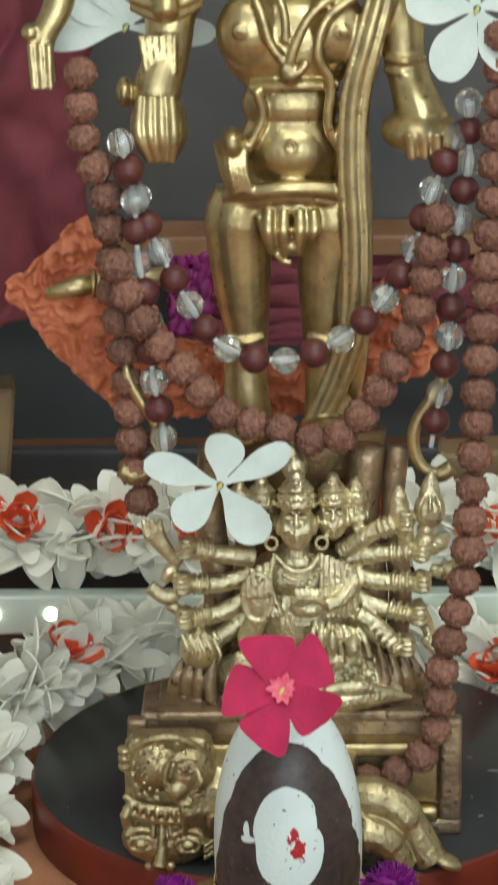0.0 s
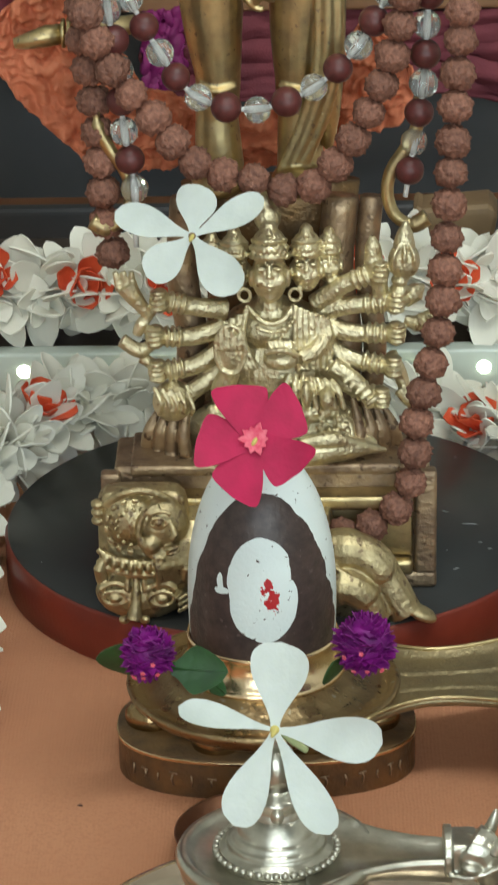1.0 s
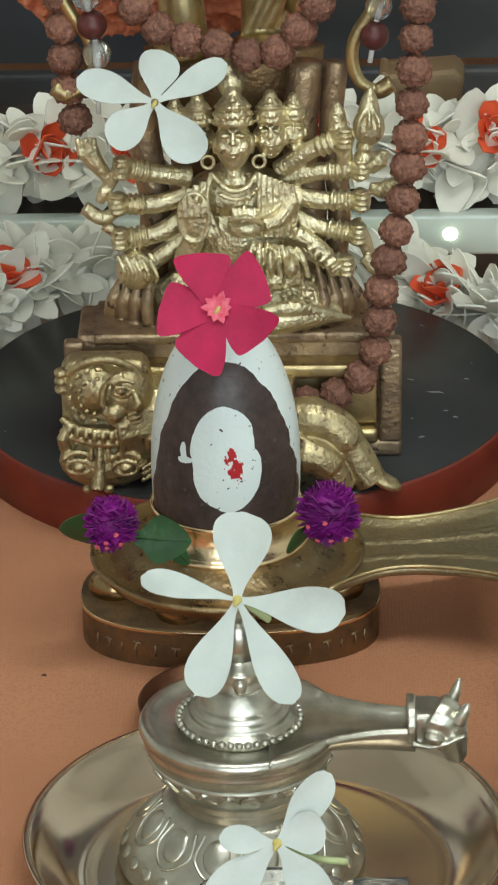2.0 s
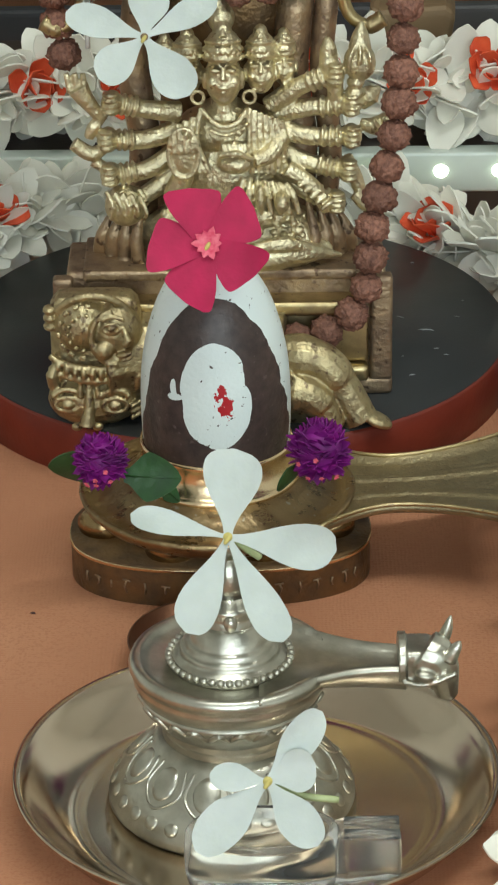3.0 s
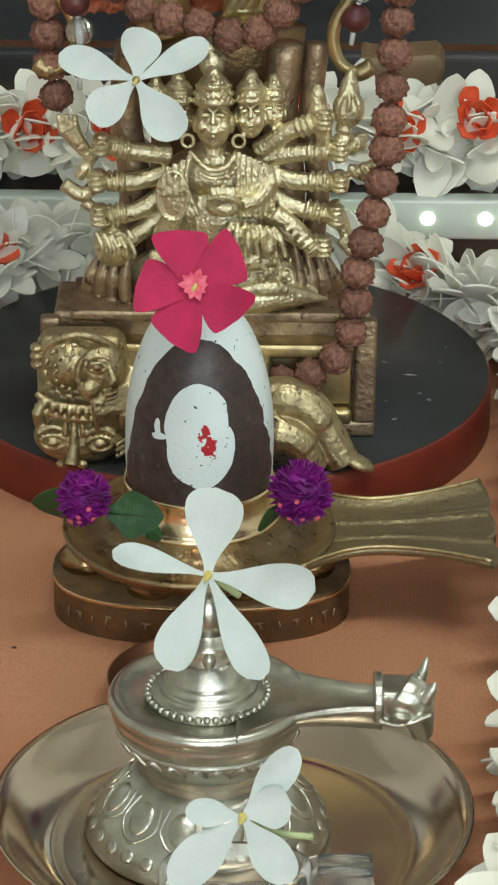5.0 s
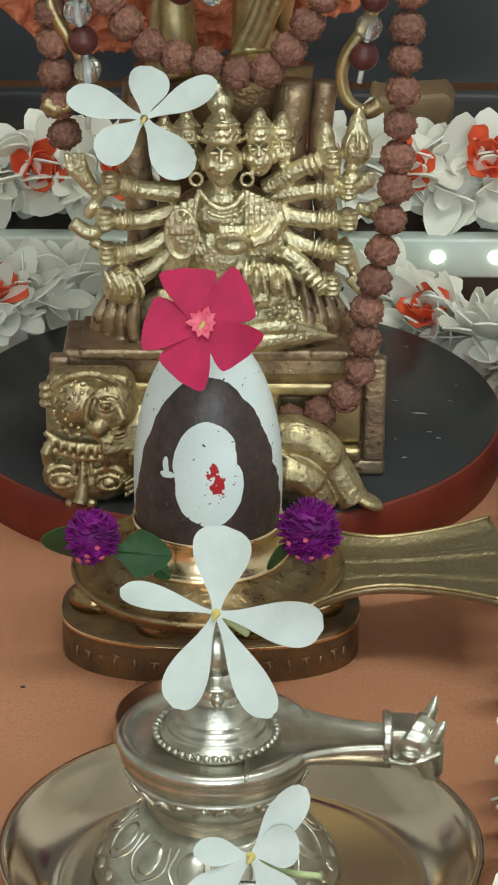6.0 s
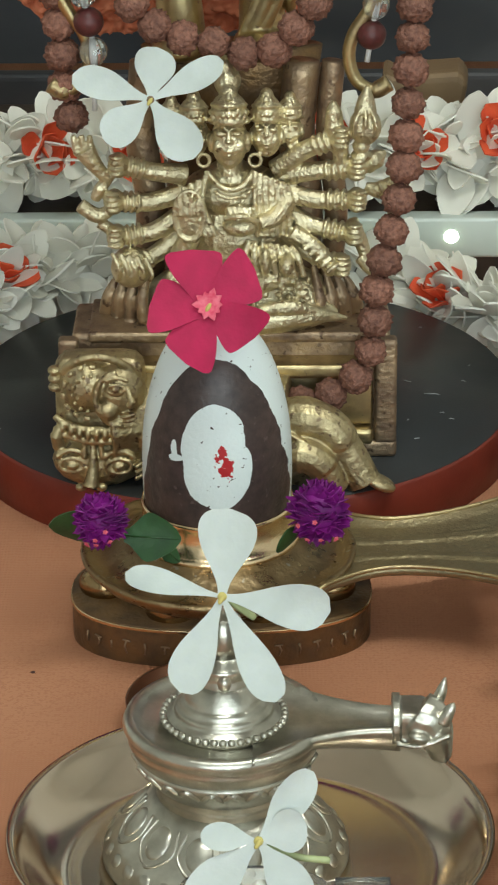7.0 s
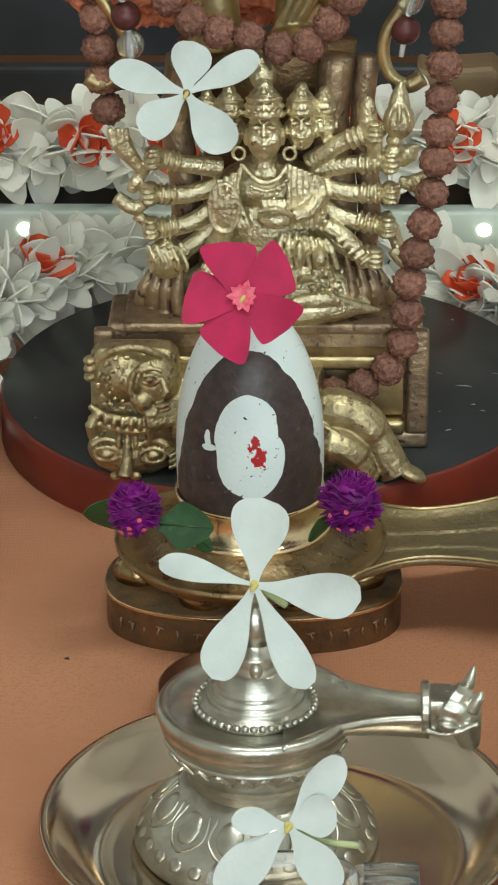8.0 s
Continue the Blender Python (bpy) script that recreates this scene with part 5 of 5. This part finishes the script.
blossom("pink_flower", facing((-0.0128, 0.1195, 0.1240), 30), [(108, 0.0172, 0.0166, 0.22), (38, 0.0170, 0.0162, 0.15), (-36, 0.0164, 0.0160, 0.28), (-112, 0.0184, 0.0164, 0.15), (181, 0.0174, 0.0166, 0.22)], PINK_PETAL, "bright magenta five-petalled flower laid on top of the stone", PINK_EYE, thick=0.0006, cup=0.05, notch=0.0, widest=0.86, slant=0.13, waist=0.44)


def globe_flower(name, at, r, label):
    root = empty(name, at, label, "flower")
    rng = random.Random(round(at[0] * 1e5))
    core = bmesh.new()
    ellipsoid(core, (0, 0, 0), (r * 0.72, r * 0.72, r * 0.78))
    part("core", core, PURPLE, root)
    bm = bmesh.new()
    n = 170
    for k in range(n):
        z = 1 - 2 * (k + 0.5) / n
        a = k * 2.39996
        d = Vector((math.sqrt(1 - z * z) * math.cos(a), math.sqrt(1 - z * z) * math.sin(a), z))
        q = d.to_track_quat("X", "Z").to_matrix().to_4x4()
        m = Matrix.Translation(d * r * 0.45) @ q @ pose(0, 0, 0, rng.uniform(-40, 40), rng.uniform(-35, 5), 0)
        petal_shape(bm, m, r * rng.uniform(0.48, 0.62), r * 0.40, 0.2, 0, 0.6, 0.0003, 0.5, 0.45, 3, 2)
    tagged(part("flower_head", bm, PURPLE, root, "pointed purple bracts"), kind="stuff")
    for k in range(6):
        fb = bmesh.new()
        for j in range(5):
            petal_shape(fb, pose(0, 0, 0, 0, -25, 72 * j), 0.0010, 0.0008, 0.1, 0, 0.2, 0.0002, 0.5, 0.5, 2, 2)
        d = Vector((rng.uniform(-0.8, 0.8), -1, rng.uniform(-0.9, 0.5))).normalized()
        part("floret", fb, PINK_EYE, root, "tiny pale pink floret", loc=Matrix.Translation(d * r * 0.98) @ d.to_track_quat("Z", "Y").to_matrix().to_4x4())
    return root


globe_flower("purple_flower", (0.0200, 0.1160, 0.0572), 0.0105, "round purple globe flower with pointed bracts, beside the stone")
globe_flower("purple_flower", (-0.0470, 0.1160, 0.0545), 0.0092, "dark purple globe flower on green leaves, beside the stone")


def leaf(at, rot, ln, wd):
    m = pose(*at, *rot)
    bm = petal_shape(bmesh.new(), Matrix.Identity(4), ln, wd, 0.12, 0.1, 0.5, 0.0005, 0.25, 0.45, 12, 6)
    tube(bm, [(0, 0, 0.0003), (ln * 0.5, 0, 0.0003 + ln * 0.010), (ln * 0.95, 0, 0.0003 + ln * 0.036)], 0.0003, 6)
    ob = finish("leaf", bm, LEAF, loc=m)
    return tagged(ob, "glossy dark green leaf tucked under a purple flower", "leaf")


leaf((-0.0470, 0.1190, 0.0500), (62, 0, 175), 0.0165, 0.0150)
leaf((-0.0400, 0.1185, 0.0480), (62, 0, -8), 0.0180, 0.0155)
leaf((-0.0290, 0.1200, 0.0440), (60, 50, 20), 0.0090, 0.0060)
leaf((0.0150, 0.1190, 0.0520), (62, 40, 215), 0.0120, 0.0095)

# ---------------------------------------------------------------- garlands of pith flowers


def pith_flower(seed, count=(7, 4), size=1.0, lifts=(14, 52)):
    """Broad pointed petals in one or two whorls round the z axis."""
    rng = random.Random(seed)
    bm = bmesh.new()
    for whorl, n in enumerate(count):
        for k in range(n):
            a = 360 * (k + 0.5 * whorl + rng.uniform(-0.16, 0.16)) / n
            lift = lifts[whorl] + rng.uniform(-12, 12)
            m = pose(0, 0, 0.002 * whorl, 0, 0, a) @ pose(0.001, 0, 0, rng.uniform(-30, 30), -lift, 0)
            short = 1 - 0.35 * whorl
            petal_shape(bm, m, short * size * rng.uniform(0.0205, 0.0250), short * size * rng.uniform(0.0118, 0.0144), rng.uniform(0.04, 0.20), rng.uniform(-0.12, 0.12), 0.36, 0.0007, 0.30, 0.54, 12, 6)
    me = bpy.data.meshes.new("pith_flower")
    bmesh.ops.recalc_face_normals(bm, faces=bm.faces)
    for f in bm.faces:
        f.smooth = True
    bm.to_mesh(me)
    bm.free()
    me.materials.append(PITH)
    return me


def ribbon_rose(seed):
    """A folded ribbon rolled into a loose rosette."""
    rng = random.Random(seed)
    bm = bmesh.new()
    for k in range(9):
        m = pose(0, 0, 0, 0, 0, 80 * k) @ pose(0.0015 + 0.0004 * k, 0, 0, rng.uniform(-20, 20), -70 + 5 * k, 0)
        petal_shape(bm, m, 0.0100 + 0.0004 * k, 0.0112, 0.30, rng.uniform(-0.25, 0.25), 0.0, 0.0006, 0.75, 0.7, 8, 6)
    me = bpy.data.meshes.new("ribbon_rosette")
    bmesh.ops.recalc_face_normals(bm, faces=bm.faces)
    for f in bm.faces:
        f.smooth = True
    bm.to_mesh(me)
    bm.free()
    me.materials.append(RIBBON)
    return me


PITHS = [pith_flower(s) for s in range(4)]
OPEN_PITHS = [pith_flower(s, (6, 3), 0.98, (10, 40)) for s in range(4, 7)]
ROSES = [ribbon_rose(s) for s in range(3)]


def garland(name, line, label, step, rose_every, rose_side, seed, size=1.0):
    """Flowers threaded along a line, petals standing out all round, with ribbon rosettes between."""
    rng = random.Random(seed)
    root = empty(name, line[0], label, "garland")
    base = Vector(line[0])
    fine = smooth_line(line, 24)
    string = tube(bmesh.new(), [p - base for p in fine[::6]], 0.0012, 6)
    part("string", string, THREAD, root)
    run, k = 0.0, 0
    for a, b in zip(fine, fine[1:]):
        run += (b - a).length
        if run < step:
            continue
        run -= step
        d = (b - a).normalized()
        front = Vector(rose_side)
        front = (front - d * front.dot(d)).normalized()
        turn = radians((62, -48, 8, 100, -14, 36, -80)[k % 7] + rng.uniform(-12, 12))
        face = (Matrix.Rotation(turn, 3, d if d.cross(front).z < 0 else -d) @ front + d * rng.uniform(-0.30, 0.30)).normalized()
        o = new("pith_flower", OPEN_PITHS[k % 3] if k % 2 else PITHS[k % 4])
        o.parent = root
        sc = size * rng.uniform(0.86, 1.04)
        o.matrix_basis = Matrix.Translation(a - base + face * 0.004) @ face.to_track_quat("Z", "Y").to_matrix().to_4x4() @ pose(0, 0, 0, rng.uniform(-14, 14), rng.uniform(-14, 14), rng.uniform(0, 360)) @ Matrix.Diagonal((sc, sc, sc, 1))
        if rose_every and k % rose_every == 3:
            o = new("ribbon_rosette", ROSES[k % 3])
            o.parent = root
            o["label"] = "folded orange-red ribbon rosette"
            o.matrix_basis = Matrix.Translation(a - base + front * 0.0100 * size + Vector((0, 0, rng.uniform(-0.006, 0.006)))) @ front.to_track_quat("Z", "Y").to_matrix().to_4x4() @ pose(0, 0, 0, rng.uniform(-20, 20), rng.uniform(-20, 20), rng.uniform(0, 360)) @ Matrix.Diagonal((0.88, 0.88, 0.88, 1))
        k += 1
    return root


garland("flower_garland", [(-0.30, 0.466, 0.0550), (-0.20, 0.465, 0.0535), (-0.10, 0.464, 0.0545), (0.0, 0.466, 0.0545), (0.10, 0.464, 0.0540), (0.20, 0.466, 0.0550), (0.30, 0.465, 0.0575)],
        "cream white pith flower garland with orange ribbon rosettes along the step", 0.0074, 5, (0, -1, 0.30), 1, 1.14)
garland("flower_garland", [(-0.123, 0.150, 0.018), (-0.128, 0.20, 0.018), (-0.131, 0.26, 0.020), (-0.126, 0.325, 0.024), (-0.104, 0.380, 0.025), (-0.070, 0.405, 0.022), (-0.02, 0.424, 0.015), (0.04, 0.420, 0.013), (0.082, 0.394, 0.011), (0.110, 0.355, 0.016), (0.119, 0.30, 0.020), (0.119, 0.24, 0.020), (0.112, 0.16, 0.019), (0.1055, 0.09, 0.019), (0.0975, 0.03, 0.019), (0.0885, -0.03, 0.020), (0.081, -0.075, 0.020)],
        "cream white pith flower garland laid round the round base", 0.0078, 13, (0, -0.7, 0.7), 2, 1.14)

# ---------------------------------------------------------------- strings of beads


def seed_bead():
    """A rough ridged seed bead."""
    bm = bmesh.new()
    bmesh.ops.create_icosphere(bm, subdivisions=4, radius=1.0)
    for v in bm.verts:
        d = v.co.normalized()
        lon = math.atan2(d.y, d.x)
        groove = 1 - 0.12 * max(0.0, math.cos(5 * lon)) ** 6 * (1 - abs(d.z))
        rough = 0.34 * (abs(noise.noise(d * 3.4)) - 0.22) + 0.12 * noise.noise(d * 8)
        v.co = d * (groove + rough)
        v.co.z *= 0.94
    me = bpy.data.meshes.new("seed_bead")
    for f in bm.faces:
        f.smooth = True
    bm.to_mesh(me)
    bm.free()
    me.materials.append(RUDRAKSHA)
    return me


def round_bead(mat, n=24):
    bm = bmesh.new()
    bmesh.ops.create_uvsphere(bm, u_segments=n, v_segments=n // 2 + 2, radius=1.0)
    me = bpy.data.meshes.new("bead")
    for f in bm.faces:
        f.smooth = True
    bm.to_mesh(me)
    bm.free()
    me.materials.append(mat)
    return me




def cut_bead(mat):
    """A crystal bead cut in flat facets."""
    bm = bmesh.new()
    bmesh.ops.create_uvsphere(bm, u_segments=11, v_segments=8, radius=1.0)
    me = bpy.data.meshes.new("bead")
    bm.to_mesh(me)
    bm.free()
    me.materials.append(mat)
    return me


SEED, CRYSTAL, WINE = seed_bead(), cut_bead(GLASS), round_bead(DARK_BEAD)


def beads(name, line, label, kinds, step, seed):
    """Beads strung on a thread along a line. kinds: mesh, radius and label in turn."""
    rng = random.Random(seed)
    root = empty(name, line[0], label, "necklace")
    base = Vector(line[0])
    fine = smooth_line(line, 30)
    # on crystal strings the white thread paints the streak of reflection
    part("thread", tube(bmesh.new(), [p - base for p in fine[::5]], 0.0009, 6), STREAK_THREAD if len(kinds) > 1 else THREAD, root)
    run, k = step, 0
    for a, b in zip(fine, fine[1:]):
        run += (b - a).length
        if run < step:
            continue
        run -= step
        me, r, text = kinds[k % len(kinds)]
        o = new("bead", me)
        o.parent = root
        if text:
            o["label"] = text
        q = (b - a).normalized().to_track_quat("Z", "Y").to_matrix().to_4x4()
        s = r * rng.uniform(0.96, 1.05)
        o.matrix_basis = Matrix.Translation(a - base) @ q @ pose(0, 0, 0, 0, 0, rng.uniform(0, 360)) @ Matrix.Diagonal((s, s, s, 1))
        k += 1
    return root


MIX = [(CRYSTAL, 0.0048, "clear round crystal bead"), (WINE, 0.0050, "")]
beads("crystal_necklace", [(0.045, 0.252, 0.266), (0.037, 0.252, 0.247), (0.031, 0.252, 0.228), (0.021, 0.252, 0.21), (0.006, 0.252, 0.196), (-0.013, 0.252, 0.189), (-0.033, 0.252, 0.194), (-0.045, 0.252, 0.21), (-0.055, 0.252, 0.23), (-0.062, 0.252, 0.249), (-0.066, 0.252, 0.266)],
      "string of clear crystal and dark wine beads round the figure", MIX, 0.01019, 1)
beads("crystal_necklace", [(0.049, 0.252, 0.277), (0.049, 0.252, 0.257), (0.046, 0.252, 0.238), (0.044, 0.252, 0.218), (0.043, 0.252, 0.198), (0.04, 0.252, 0.178), (0.037, 0.252, 0.158)],
      "hanging string of crystal and dark wine beads", MIX, 0.01004, 2)
beads("crystal_necklace", [(-0.066, 0.25, 0.265), (-0.062, 0.25, 0.246), (-0.061, 0.25, 0.224), (-0.058, 0.25, 0.205), (-0.057, 0.25, 0.184), (-0.054, 0.25, 0.164), (-0.054, 0.25, 0.142)],
      "hanging string of crystal and dark wine beads", MIX, 0.01039, 3)
beads("seed_necklace", [(-0.079, 0.256, 0.287), (-0.079, 0.256, 0.269), (-0.076, 0.256, 0.258), (-0.072, 0.256, 0.247), (-0.071, 0.256, 0.237), (-0.07, 0.256, 0.226), (-0.071, 0.256, 0.216), (-0.069, 0.256, 0.207), (-0.067, 0.256, 0.192), (-0.066, 0.256, 0.178), (-0.065, 0.256, 0.164), (-0.064, 0.256, 0.145), (-0.061, 0.256, 0.134)],
      "string of rough brown seed beads hanging at the figure's side", [(SEED, 0.0056, "")], 0.0108, 4)
beads("seed_necklace", [(-0.068, 0.246, 0.224), (-0.063, 0.246, 0.21), (-0.056, 0.246, 0.199), (-0.049, 0.246, 0.191), (-0.043, 0.246, 0.183), (-0.036, 0.246, 0.175), (-0.028, 0.246, 0.169), (-0.018, 0.246, 0.168), (-0.008, 0.246, 0.164), (-0, 0.246, 0.162), (0.006, 0.246, 0.164), (0.013, 0.246, 0.171), (0.02, 0.246, 0.181), (0.026, 0.246, 0.192), (0.03, 0.246, 0.202), (0.034, 0.246, 0.214), (0.037, 0.246, 0.231), (0.041, 0.246, 0.248)],
      "string of rough brown seed beads slung low before the figure", [(SEED, 0.0056, "")], 0.0105, 5)
beads("seed_necklace", [(0.0590, 0.244, 0.300), (0.0575, 0.243, 0.262), (0.0548, 0.240, 0.222), (0.0520, 0.236, 0.182), (0.0502, 0.232, 0.150), (0.0480, 0.229, 0.122), (0.0432, 0.227, 0.100), (0.0400, 0.2265, 0.085), (0.0395, 0.226, 0.073), (0.0378, 0.226, 0.0630), (0.0320, 0.226, 0.0535), (0.0230, 0.2262, 0.0475), (0.0120, 0.2262, 0.0450)],
      "long string of rough brown seed beads lying down the pedestal", [(SEED, 0.0056, "")], 0.0108, 6)

# small crumbs on the cloth
CRUMB = material("dark_crumb", (0.06, 0.02, 0.015), 0.8)
rng = random.Random(12)
for x, y, r in ((-0.0700, 0.1175, 0.0011), (0.0740, 0.1080, 0.0008), (0.0560, 0.0960, 0.0006), (-0.0820, 0.0780, 0.0006), (0.0900, 0.0800, 0.0007)):
    bm = bmesh.new()
    bmesh.ops.create_icosphere(bm, subdivisions=2, radius=r)
    for v in bm.verts:
        v.co *= 1 + 0.5 * noise.noise(v.co * 2500 + Vector((x * 900, 0, 0)))
        v.co.z *= 0.6
    tagged(finish("crumb", bm, CRUMB, loc=(x, y, r * 0.3)), "tiny dark crumb lying on the orange cloth", "crumb", "crumbs on the cloth")
